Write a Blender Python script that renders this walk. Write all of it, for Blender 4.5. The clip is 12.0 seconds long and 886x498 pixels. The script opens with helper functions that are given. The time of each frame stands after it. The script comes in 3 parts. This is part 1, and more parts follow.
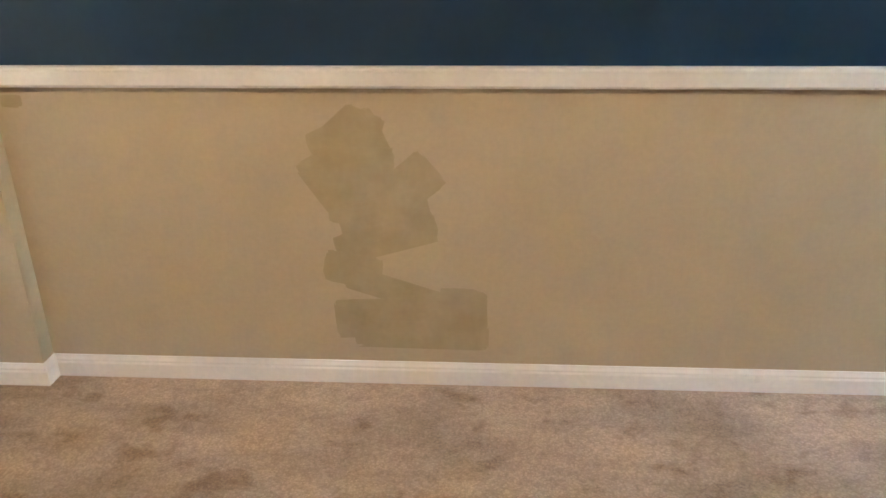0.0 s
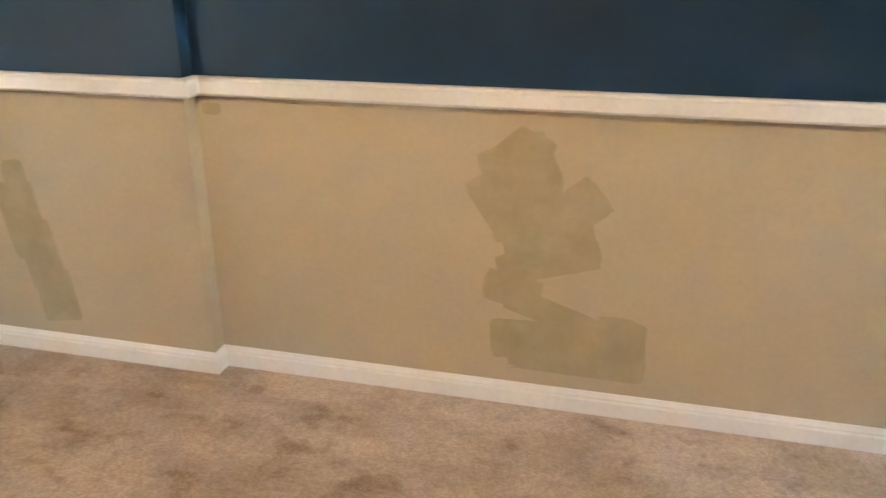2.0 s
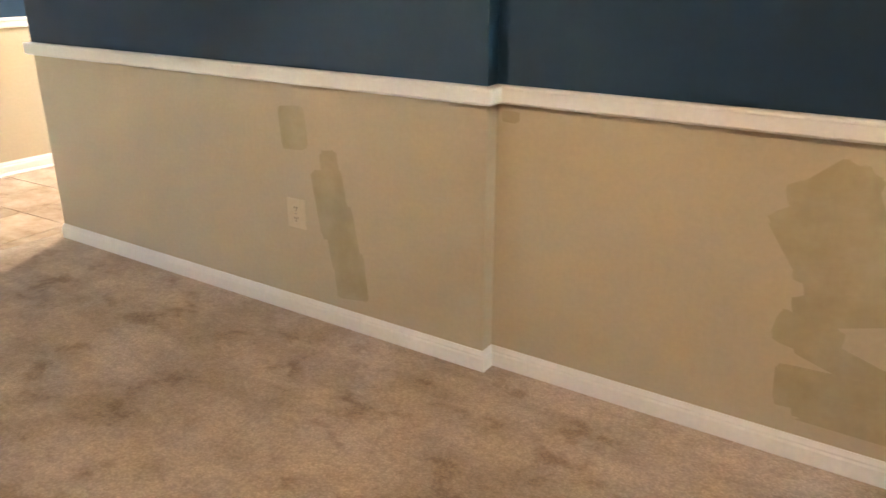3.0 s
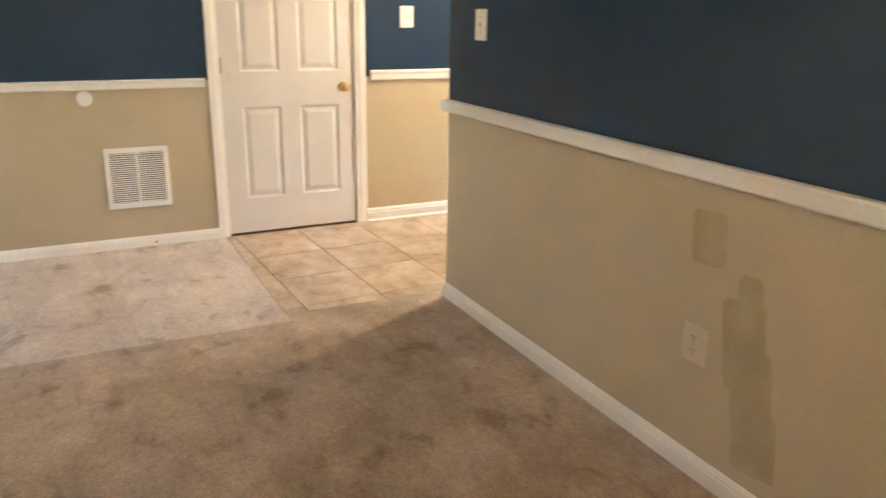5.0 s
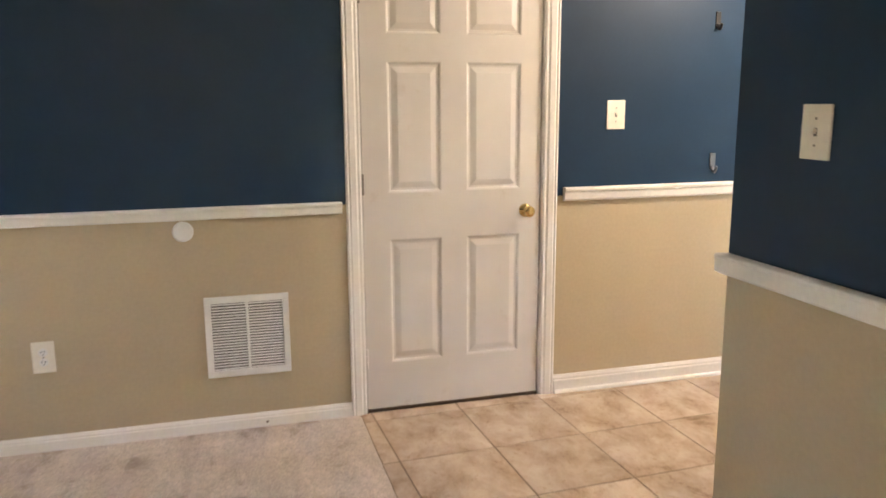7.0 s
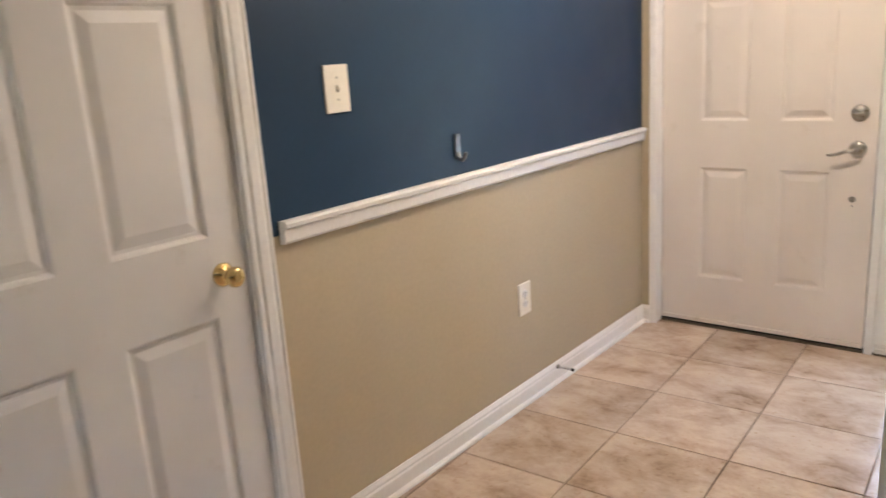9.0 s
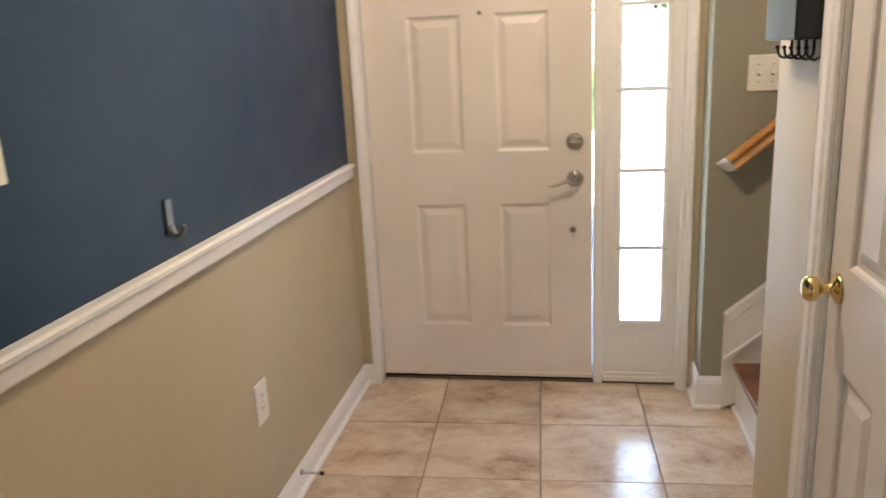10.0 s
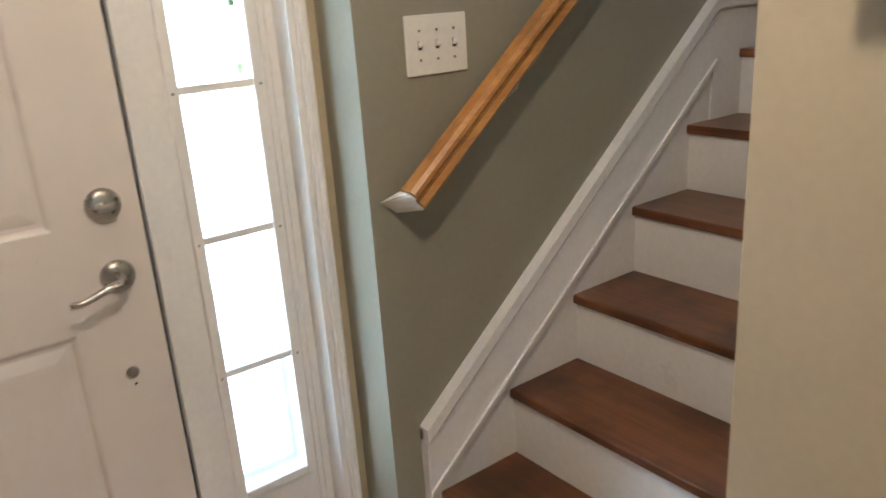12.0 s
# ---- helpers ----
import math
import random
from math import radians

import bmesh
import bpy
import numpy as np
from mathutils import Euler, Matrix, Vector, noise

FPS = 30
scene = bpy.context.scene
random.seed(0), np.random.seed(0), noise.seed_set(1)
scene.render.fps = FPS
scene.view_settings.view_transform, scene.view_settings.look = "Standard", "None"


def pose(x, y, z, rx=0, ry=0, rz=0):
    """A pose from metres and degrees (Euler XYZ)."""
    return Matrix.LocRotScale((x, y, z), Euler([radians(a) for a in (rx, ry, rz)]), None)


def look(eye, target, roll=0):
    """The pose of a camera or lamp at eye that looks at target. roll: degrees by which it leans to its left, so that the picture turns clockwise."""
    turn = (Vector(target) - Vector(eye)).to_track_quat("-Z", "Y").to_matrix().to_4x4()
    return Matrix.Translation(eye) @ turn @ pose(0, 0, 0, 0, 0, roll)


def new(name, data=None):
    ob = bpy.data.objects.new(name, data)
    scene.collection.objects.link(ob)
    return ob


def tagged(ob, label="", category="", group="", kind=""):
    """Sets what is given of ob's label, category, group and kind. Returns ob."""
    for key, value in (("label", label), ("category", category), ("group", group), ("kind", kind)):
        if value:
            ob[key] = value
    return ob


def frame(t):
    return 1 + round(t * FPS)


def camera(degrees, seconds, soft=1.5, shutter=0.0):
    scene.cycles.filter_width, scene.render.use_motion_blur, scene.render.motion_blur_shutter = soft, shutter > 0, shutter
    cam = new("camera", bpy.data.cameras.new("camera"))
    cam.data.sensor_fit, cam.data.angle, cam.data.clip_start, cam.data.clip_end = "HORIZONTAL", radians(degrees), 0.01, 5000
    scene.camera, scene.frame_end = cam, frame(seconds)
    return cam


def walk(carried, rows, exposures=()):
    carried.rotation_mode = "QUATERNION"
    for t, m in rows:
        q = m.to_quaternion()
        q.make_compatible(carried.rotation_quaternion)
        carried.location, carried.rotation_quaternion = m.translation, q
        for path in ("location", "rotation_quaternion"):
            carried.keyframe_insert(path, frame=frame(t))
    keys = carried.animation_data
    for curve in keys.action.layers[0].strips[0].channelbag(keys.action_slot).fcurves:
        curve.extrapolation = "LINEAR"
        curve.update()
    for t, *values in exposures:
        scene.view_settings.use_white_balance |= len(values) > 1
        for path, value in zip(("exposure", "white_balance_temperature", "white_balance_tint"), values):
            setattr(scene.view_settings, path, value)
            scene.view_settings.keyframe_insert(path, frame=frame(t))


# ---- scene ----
cam = camera(60.4, 12.0, shutter=0.3)
PATH = [
    (0, (-0.102, 0.042, 1.286), (-0.212, 1.881, 0.507), -0.5),
    (0.5, (-0.075, 0.066, 1.258), (-0.261, 1.907, 0.444), -0.7),
    (1, (-0.085, 0.066, 1.276), (-0.273, 1.872, 0.437), -0.6),
    (1.5, (-0.136, 0.025, 1.272), (-0.412, 1.838, 0.502), -0.1),
    (2, (-0.186, 0.022, 1.288), (-0.638, 1.829, 0.564), 0.0),
    (2.5, (-0.247, 0.01, 1.295), (-1.015, 1.719, 0.583), 0.2),
    (3, (-0.289, -0.01, 1.301), (-1.32, 1.548, 0.598), 0.0),
    (3.2, (-0.305, -0.012, 1.301), (-1.389, 1.506, 0.611), -0.2),
    (4.8, (-0.692, 0.289, 1.339), (-2.324, 1.285, 0.752), 0.2),
    (5, (-0.752, 0.374, 1.344), (-2.456, 1.232, 0.745), 0.9),
    (5.5, (-0.959, 0.463, 1.323), (-2.77, 0.992, 0.659), 1.6),
    (6, (-1.333, 0.49, 1.322), (-3.169, 0.913, 0.651), -0.3),
    (6.5, (-1.706, 0.599, 1.321), (-3.585, 1.055, 0.812), -0.9),
    (6.7, (-1.886, 0.641, 1.363), (-3.781, 1.113, 0.928), -0.6),
    (8.3, (-3.285, 0.802, 1.3), (-4.976, 1.829, 0.985), -2.2),
    (8.5, (-3.44, 0.825, 1.319), (-5.02, 1.997, 0.957), -1.9),
    (9, (-3.758, 0.916, 1.37), (-4.995, 2.408, 0.878), -3.8),
    (9.3, (-3.957, 1.024, 1.381), (-4.956, 2.681, 0.876), -4.5),
    (9.5, (-4.088, 1.137, 1.4), (-4.915, 2.884, 0.88), -3.2),
    (10, (-4.415, 1.348, 1.415), (-4.755, 3.254, 0.906), -2.8),
    (10.5, (-4.605, 1.698, 1.4), (-4.53, 3.617, 0.848), -5.5),
    (11, (-4.73, 2.072, 1.392), (-4.317, 3.947, 0.832), -1.2),
    (11.5, (-4.86, 2.458, 1.364), (-3.987, 4.157, 0.776), -0.7),
    (12, (-4.75, 2.873, 1.38), (-3.616, 4.394, 0.747), -3.8),
]
EXPOSURES = [(0.0, 5.93, 6150, 11), (2.0, 6.15, 6200, 11), (3.0, 5.93, 6400, 11), (5.0, 5.46, 6900, 12), (6.7, 5.1, 6600, 14), (8.4, 4.75, 6200, 15), (9.0, 4.40, 6050, 15), (9.5, 4.18, 6250, 14), (10.5, 3.95, 6550, 14), (11.2, 3.9, 6550, 14), (12.0, 3.92, 5950, 12)]
walk(cam, [(t, look(eye, target, roll)) for t, eye, target, roll in PATH], EXPOSURES)
FOYER_POWER, DINING_POWER, SIDELIGHT_POWER = 2.55, 1.0, 0.25

# ---------------------------------------------------------------- world, sun, lamps
world = bpy.data.worlds.new("sky")
scene.world = world
world.use_nodes = True
wn = world.node_tree
sky = wn.nodes.new("ShaderNodeTexSky")
sky.sky_type = "NISHITA"
sky.sun_disc = False
sky.sun_elevation = radians(48)
sky.sun_rotation = radians(150)
wn.nodes["Background"].inputs[1].default_value = 0.13
wn.links.new(sky.outputs[0], wn.nodes["Background"].inputs[0])


def lamp(name, kind, power, colour, m):
    data = bpy.data.lights.new(name, kind)
    data.energy, data.color = power, colour
    ob = new(name, data)
    ob.matrix_world = m
    return ob


sun = lamp("sun", "SUN", 3.5, (1.0, 0.95, 0.87), look((0, 0, 10), (-3.4, 6.0, 10 - 7.6)))
sun.data.angle = radians(0.6)
foyer_bulb = lamp("foyer_bulb", "POINT", FOYER_POWER, (1.0, 0.84, 0.66), pose(-4.5, 3.22, 2.20))
foyer_bulb.data.shadow_soft_size = 0.07
dining_bulb = lamp("dining_bulb", "POINT", DINING_POWER, (1.0, 0.67, 0.38), pose(-0.6, 0.2, 2.2))
dining_bulb.data.shadow_soft_size = 0.09
# area lamp added outside the sidelight glass, on top of the sky's light
sidelight_sky = lamp("sidelight_sky", "AREA", SIDELIGHT_POWER, (0.72, 0.88, 1.0), pose(-4.148, 4.50, 0.90, -90, 0, 0))
sidelight_sky.data.shape = "RECTANGLE"
sidelight_sky.data.size, sidelight_sky.data.size_y = 0.165, 1.24

# ---------------------------------------------------------------- materials


class Nodes:
    """A small builder round one node material."""

    def __init__(self, name, rough=0.5, metal=0.0, spec=0.5):
        self.mat = bpy.data.materials.new(name)
        self.mat.use_nodes = True
        self.tree = self.mat.node_tree
        self.bsdf = self.tree.nodes["Principled BSDF"]
        self.put("Roughness", rough)
        self.put("Metallic", metal)
        self.put("Specular IOR Level", spec)

    def put(self, socket, value):
        if hasattr(value, "links"):
            self.tree.links.new(value, self.bsdf.inputs[socket])
        else:
            self.bsdf.inputs[socket].default_value = value

    def coords(self, scale=(1, 1, 1), own=False):
        tc = self.tree.nodes.new("ShaderNodeTexCoord")
        if own:
            oi = self.tree.nodes.new("ShaderNodeObjectInfo")
            mul = self.tree.nodes.new("ShaderNodeVectorMath")
            mul.operation = "MULTIPLY_ADD"
            self.tree.links.new(oi.outputs["Random"], mul.inputs[0])
            mul.inputs[1].default_value = (37, 19, 11)
            self.tree.links.new(tc.outputs["Object"], mul.inputs[2])
            src = mul.outputs[0]
        else:
            src = tc.outputs["Object"]
        mp = self.tree.nodes.new("ShaderNodeMapping")
        mp.inputs["Scale"].default_value = scale
        self.tree.links.new(src, mp.inputs[0])
        return mp.outputs[0]

    def noise(self, scale, detail=3.0, rough=0.55, stretch=(1, 1, 1), own=False, distort=0.0):
        n = self.tree.nodes.new("ShaderNodeTexNoise")
        n.inputs["Scale"].default_value = scale
        n.inputs["Detail"].default_value = detail
        n.inputs["Roughness"].default_value = rough
        n.inputs["Distortion"].default_value = distort
        self.tree.links.new(self.coords(stretch, own), n.inputs["Vector"])
        return n.outputs["Fac"]

    def ramp(self, fac, *stops):
        r = self.tree.nodes.new("ShaderNodeValToRGB")
        while len(r.color_ramp.elements) < len(stops):
            r.color_ramp.elements.new(0.5)
        for e, (p, c) in zip(r.color_ramp.elements, stops):
            e.position = p
            e.color = (*c, 1) if len(c) == 3 else c
        self.tree.links.new(fac, r.inputs[0])
        return r.outputs[0]

    def mix(self, a, b, fac, mode="MIX"):
        m = self.tree.nodes.new("ShaderNodeMix")
        m.data_type, m.blend_type = "RGBA", mode
        for socket, v in ((m.inputs[0], fac), (m.inputs[6], a), (m.inputs[7], b)):
            if hasattr(v, "links"):
                self.tree.links.new(v, socket)
            else:
                socket.default_value = v if isinstance(v, float) else (*v, 1)
        return m.outputs[2]

    def bump(self, height, strength, distance=0.002):
        b = self.tree.nodes.new("ShaderNodeBump")
        b.inputs["Strength"].default_value = strength
        b.inputs["Distance"].default_value = distance
        self.tree.links.new(height, b.inputs["Height"])
        self.tree.links.new(b.outputs[0], self.bsdf.inputs["Normal"])


def grey(v):
    return (v, v, v)


def paint(name, colour, rough=0.55, vary=0.08, orange_peel=0.15, spec=0.4):
    n = Nodes(name, rough, 0, spec)
    lo = tuple(c * (1 - vary) for c in colour)
    hi = tuple(c * (1 + vary) for c in colour)
    broad = n.ramp(n.noise(1.7, 4), (0.3, lo), (0.7, hi))
    fine = n.ramp(n.noise(60, 2), (0.3, grey(0.94)), (0.7, grey(1.0)))
    n.put("Base Color", n.mix(broad, fine, 1.0, "MULTIPLY"))
    n.put("Roughness", n.ramp(n.noise(5, 3), (0.3, grey(rough - 0.05)), (0.7, grey(rough + 0.06))))
    n.bump(n.noise(260, 2), orange_peel, 0.001)
    return n.mat


BEIGE = (0.50, 0.413, 0.275)
M_beige = paint("beige_wall_paint", BEIGE, 0.54, 0.04)
pn = Nodes("touch_up_paint", 0.6, 0, 0.4)
pn.put("Base Color", pn.mix(pn.ramp(pn.noise(7.0, 3), (0.34, (0.380, 0.310, 0.180)), (0.66, (0.450, 0.372, 0.235))), pn.ramp(pn.noise(60, 2), (0.3, grey(0.95)), (0.7, grey(1.0))), 1.0, "MULTIPLY"))
pn.bump(pn.noise(260, 2), 0.15, 0.001)
M_patch = pn.mat
M_blue = paint("navy_wall_paint", (0.011, 0.0335, 0.071), 0.42, 0.10, 0.2, 0.3)
M_sage = paint("sage_wall_paint", (0.30, 0.275, 0.20), 0.5, 0.05)
M_ceiling = paint("ceiling_paint", (0.75, 0.73, 0.69), 0.8, 0.03, 0.4)
M_trim = paint("trim_gloss_white", (0.82, 0.79, 0.74), 0.32, 0.03, 0.05)
M_plate = paint("ivory_plastic", (0.82, 0.77, 0.66), 0.3, 0.02, 0.02)
M_plastic = paint("white_plastic", (0.80, 0.79, 0.76), 0.35, 0.02, 0.02)
M_tan_plate = paint("yellowed_plastic", (0.60, 0.50, 0.34), 0.35, 0.03, 0.02)


def door_paint(name, low, high):
    n = Nodes(name, 0.36, 0, 0.5)
    base = n.ramp(n.noise(2.2, 4), (0.3, low), (0.7, high))
    grime = n.ramp(n.noise(9, 6, 0.7), (0.60, grey(1.0)), (0.78, (0.86, 0.83, 0.78)))
    n.put("Base Color", n.mix(base, grime, 1.0, "MULTIPLY"))
    n.bump(n.noise(90, 3, 0.5, (3, 3, 0.35)), 0.12, 0.001)
    return n.mat


M_door = door_paint("door_paint", (0.64, 0.60, 0.555), (0.71, 0.67, 0.625))
# same finish as M_door, only in a warmer tone
M_entry = door_paint("entrance_door_paint", (0.69, 0.615, 0.545), (0.76, 0.685, 0.61))


def metal(name, colour, rough):
    n = Nodes(name, rough, 1.0)
    n.put("Base Color", n.ramp(n.noise(40, 4), (0.3, tuple(c * 0.8 for c in colour)), (0.7, colour)))
    n.put("Roughness", n.ramp(n.noise(70, 3), (0.3, grey(rough * 0.8)), (0.7, grey(min(1, rough * 1.4)))))
    return n.mat


M_brass = metal("polished_brass", (0.74, 0.55, 0.25), 0.14)
M_nickel = metal("satin_nickel", (0.50, 0.46, 0.40), 0.28)
M_pewter = metal("pewter", (0.26, 0.27, 0.29), 0.38)
M_bronze = metal("dark_hinge_steel", (0.30, 0.27, 0.23), 0.4)
M_black = paint("black_iron", (0.012, 0.012, 0.014), 0.42, 0.2)
M_dark = paint("dark_gap", (0.02, 0.018, 0.015), 0.9, 0.2)
M_duct = paint("duct_grey", (0.14, 0.13, 0.12), 0.8, 0.1)


def wood(name, dark, light, gloss, axis, knots=0.0):
    n = Nodes(name, gloss, 0, 0.5)
    stretch = [22, 22, 22]
    stretch[axis] = 1.4
    grain = n.noise(2.0, 6, 0.65, tuple(stretch), True, 0.5)
    col = n.ramp(grain, (0.32, dark), (0.68, light))
    broad = n.ramp(n.noise(5.5, 3, 0.5, (1, 1, 1), True), (0.36, grey(0.42 if knots else 0.8)), (0.56, grey(1.0)))
    n.put("Base Color", n.mix(col, broad, 1.0, "MULTIPLY"))
    n.bump(grain, 0.12, 0.0008)
    return n.mat


M_tread = wood("stained_tread_wood", (0.125, 0.042, 0.015), (0.215, 0.080, 0.028), 0.30, 1, 1)
M_rail = wood("oak_handrail", (0.38, 0.155, 0.036), (0.58, 0.285, 0.08), 0.28, 0)
M_bare = paint("primed_wood", (0.80, 0.74, 0.62), 0.6, 0.08)


def carpet(name, a, b, warm):
    n = Nodes(name, 0.95, 0, 0.1)
    cell = n.tree.nodes.new("ShaderNodeTexVoronoi")
    cell.inputs["Scale"].default_value = 175
    n.tree.links.new(n.coords(), cell.inputs["Vector"])
    split = n.tree.nodes.new("ShaderNodeSeparateColor")
    n.tree.links.new(cell.outputs["Color"], split.inputs[0])
    base = n.ramp(split.outputs[0], (0.0, a), (1.0, b))
    # shade between tufts, put into the colour towards each cell's edge
    hollow_shade = n.ramp(cell.outputs["Distance"], (0.25, grey(1.0)), (0.80, grey(0.84)))
    soil = n.ramp(n.noise(1.6, 4, 0.6, (1, 1, 1), False, 0.4), (0.36, warm), (0.60, grey(1.0)))
    scuffs = n.ramp(n.noise(4.6, 6, 0.62, (1, 1.3, 1), False, 0.25), (0.33, (0.64, 0.60, 0.56)), (0.44, grey(0.95)), (0.57, grey(1.0)), (0.68, grey(1.13)))
    combed = n.ramp(n.noise(3.2, 3, 0.5, (0.45, 1.5, 1), False, 0.6), (0.44, grey(0.93)), (0.53, grey(1.05)))
    tufts = n.ramp(n.noise(34, 5, 0.7), (0.34, grey(0.88)), (0.66, grey(1.06)))
    col = base
    for layer in (hollow_shade, soil, scuffs, combed, tufts):
        col = n.mix(col, layer, 1.0, "MULTIPLY")
    n.put("Base Color", col)
    n.put("Sheen Weight", 0.10)
    n.bump(n.noise(170, 3, 0.8), 0.55, 0.004)
    return n.mat


M_carpet = carpet("brown_carpet_pile", (0.475, 0.372, 0.285), (0.63, 0.50, 0.388), (0.74, 0.71, 0.67))
# same pile as the dining carpet, greyer and paler
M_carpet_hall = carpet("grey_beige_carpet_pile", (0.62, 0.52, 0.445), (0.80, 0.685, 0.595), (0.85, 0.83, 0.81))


def tile_mat():
    n = Nodes("glazed_stone_tile", 0.2, 0, 0.65)
    cloud = n.noise(4.6, 8, 0.70, (1, 1.3, 1), True, 0.25)
    col = n.ramp(cloud, (0.28, (0.25, 0.16, 0.095)), (0.42, (0.47, 0.345, 0.25)), (0.56, (0.59, 0.46, 0.35)), (0.76, (0.68, 0.565, 0.455)))
    pit = n.ramp(n.noise(46, 4, 0.6, (1, 1, 1), True), (0.28, (0.78, 0.70, 0.62)), (0.40, grey(1.0)))
    oi = n.tree.nodes.new("ShaderNodeObjectInfo")
    tone = n.ramp(oi.outputs["Random"], (0.0, grey(0.88)), (1.0, grey(1.06)))
    n.put("Base Color", n.mix(n.mix(col, pit, 1.0, "MULTIPLY"), tone, 1.0, "MULTIPLY"))
    n.put("Roughness", n.ramp(n.noise(14, 4), (0.3, grey(0.13)), (0.7, grey(0.24))))
    n.bump(n.noise(9, 2), 0.06, 0.002)
    return n.mat


M_tile = tile_mat()
M_grout = paint("brown_grout", (0.19, 0.135, 0.092), 0.9, 0.2, 0.5)
M_threshold = metal("worn_threshold", (0.20, 0.16, 0.12), 0.5)


def glass():
    n = Nodes("window_glass", 0.0, 0, 0.5)
    n.put("Transmission Weight", 1.0)
    n.put("IOR", 1.05)
    n.put("Base Color", (0.95, 0.985, 0.975, 1))
    return n.mat


M_glass = glass()


def ground_mat(name, a, b, scale):
    n = Nodes(name, 0.9, 0, 0.2)
    n.put("Base Color", n.mix(n.ramp(n.noise(scale, 6, 0.7), (0.3, a), (0.7, b)), n.ramp(n.noise(0.5, 4), (0.3, grey(0.8)), (0.7, grey(1.0))), 1.0, "MULTIPLY"))
    n.bump(n.noise(scale * 3, 4), 0.6, 0.02)
    return n.mat


M_grass = ground_mat("lawn", (0.05, 0.10, 0.02), (0.12, 0.20, 0.05), 14)
M_concrete = ground_mat("concrete", (0.48, 0.46, 0.42), (0.60, 0.58, 0.54), 22)
M_leaf = ground_mat("leaf", (0.04, 0.065, 0.025), (0.09, 0.12, 0.06), 5)
M_bark = ground_mat("bark", (0.10, 0.07, 0.05), (0.2, 0.15, 0.11), 18)

# ---------------------------------------------------------------- mesh helpers


def mesh_of(bm, name, material, smooth=False):
    bmesh.ops.recalc_face_normals(bm, faces=bm.faces[:])
    me = bpy.data.meshes.new(name)
    bm.to_mesh(me)
    bm.free()
    me.materials.append(material)
    if smooth:
        for p in me.polygons:
            p.use_smooth = True
    return me


def part(name, bm, material, parent, label="", smooth=False):
    ob = new(name, mesh_of(bm, name, material, smooth))
    ob.parent = parent
    if label:
        ob["label"] = label
    return ob


def solid(name, bm, material, m, label, category, kind="", smooth=False, group=""):
    ob = new(name, mesh_of(bm, name, material, smooth))
    ob.matrix_world = m
    return tagged(ob, label, category, group, kind)


def thing(name, m, label, category, group="", kind=""):
    ob = new(name)
    ob.empty_display_size = 0.05
    ob.matrix_world = m
    return tagged(ob, label, category, group, kind)


def box(x0, x1, y0, y1, z0, z1, bevel=0.0, bm=None, segments=2):
    one = bmesh.new()
    bmesh.ops.create_cube(one, size=1, matrix=Matrix.LocRotScale(((x0 + x1) / 2, (y0 + y1) / 2, (z0 + z1) / 2), None, (x1 - x0, y1 - y0, z1 - z0)))
    if bevel:
        bmesh.ops.bevel(one, geom=one.edges[:], offset=bevel, segments=segments, affect="EDGES", profile=0.6)
    return join(one, bm)


def join(one, bm):
    if bm is None:
        return one
    me = bpy.data.meshes.new("joint")
    one.to_mesh(me)
    one.free()
    bm.from_mesh(me)
    bpy.data.meshes.remove(me)
    return bm


def turned(profile, m=None, steps=24, bm=None):
    """A lathe body from (radius, height) pairs round z, laid by m."""
    one = bmesh.new()
    rings = []
    for r, h in profile:
        rings.append([one.verts.new((max(r, 1e-4) * math.cos(2 * math.pi * i / steps), max(r, 1e-4) * math.sin(2 * math.pi * i / steps), h)) for i in range(steps)])
    for a, b in zip(rings, rings[1:]):
        for i in range(steps):
            one.faces.new((a[i], a[(i + 1) % steps], b[(i + 1) % steps], b[i]))
    one.faces.new(rings[0][::-1])
    one.faces.new(rings[-1])
    if m is not None:
        one.transform(m)
    return join(one, bm)


OUT = Matrix.Rotation(radians(90), 4, "X")      # a lathe's axis turned to point out of a wall (-y)


def tube(points, radius, sides=8, bm=None, taper=1.0):
    """A round bar along points."""
    one = bmesh.new()
    rings = []
    pts = [Vector(p) for p in points]
    for k, p in enumerate(pts):
        d = (pts[min(k + 1, len(pts) - 1)] - pts[max(k - 1, 0)]).normalized()
        side = d.orthogonal().normalized() if abs(d.x) > 0.9 else d.cross(Vector((1, 0, 0))).normalized()
        up = d.cross(side)
        r = radius * (1 + (taper - 1) * k / (len(pts) - 1))
        rings.append([one.verts.new(p + r * (math.cos(2 * math.pi * i / sides) * side + math.sin(2 * math.pi * i / sides) * up)) for i in range(sides)])
    for a, b in zip(rings, rings[1:]):
        for i in range(sides):
            one.faces.new((a[i], a[(i + 1) % sides], b[(i + 1) % sides], b[i]))
    one.faces.new(rings[0][::-1])
    one.faces.new(rings[-1])
    return join(one, bm)


def run(profile, length, bm=None, lead=0.0, tail=0.0):
    """A moulding: (out, z) profile drawn along local x; lead and tail mitre its ends per metre of depth."""
    one = bmesh.new()
    a = [one.verts.new((lead * o, -o, z)) for o, z in profile]
    b = [one.verts.new((length + tail * o, -o, z)) for o, z in profile]
    k = len(profile)
    for i in range(k):
        one.faces.new((a[i], a[(i + 1) % k], b[(i + 1) % k], b[i]))
    one.faces.new(a[::-1])
    one.faces.new(b)
    return join(one, bm)


NORTH, WEST, EAST = 0, 90, -90                  # turn of a wall's frame: x along it, -y out of it
WX, EX, N1, N2, FY, SY, STAIR_Y = -5.33, -3.920, 1.97, 2.03, 4.36, -2.75, 4.215
XE, CEIL, JOG = 3.4, 2.44, -1.44

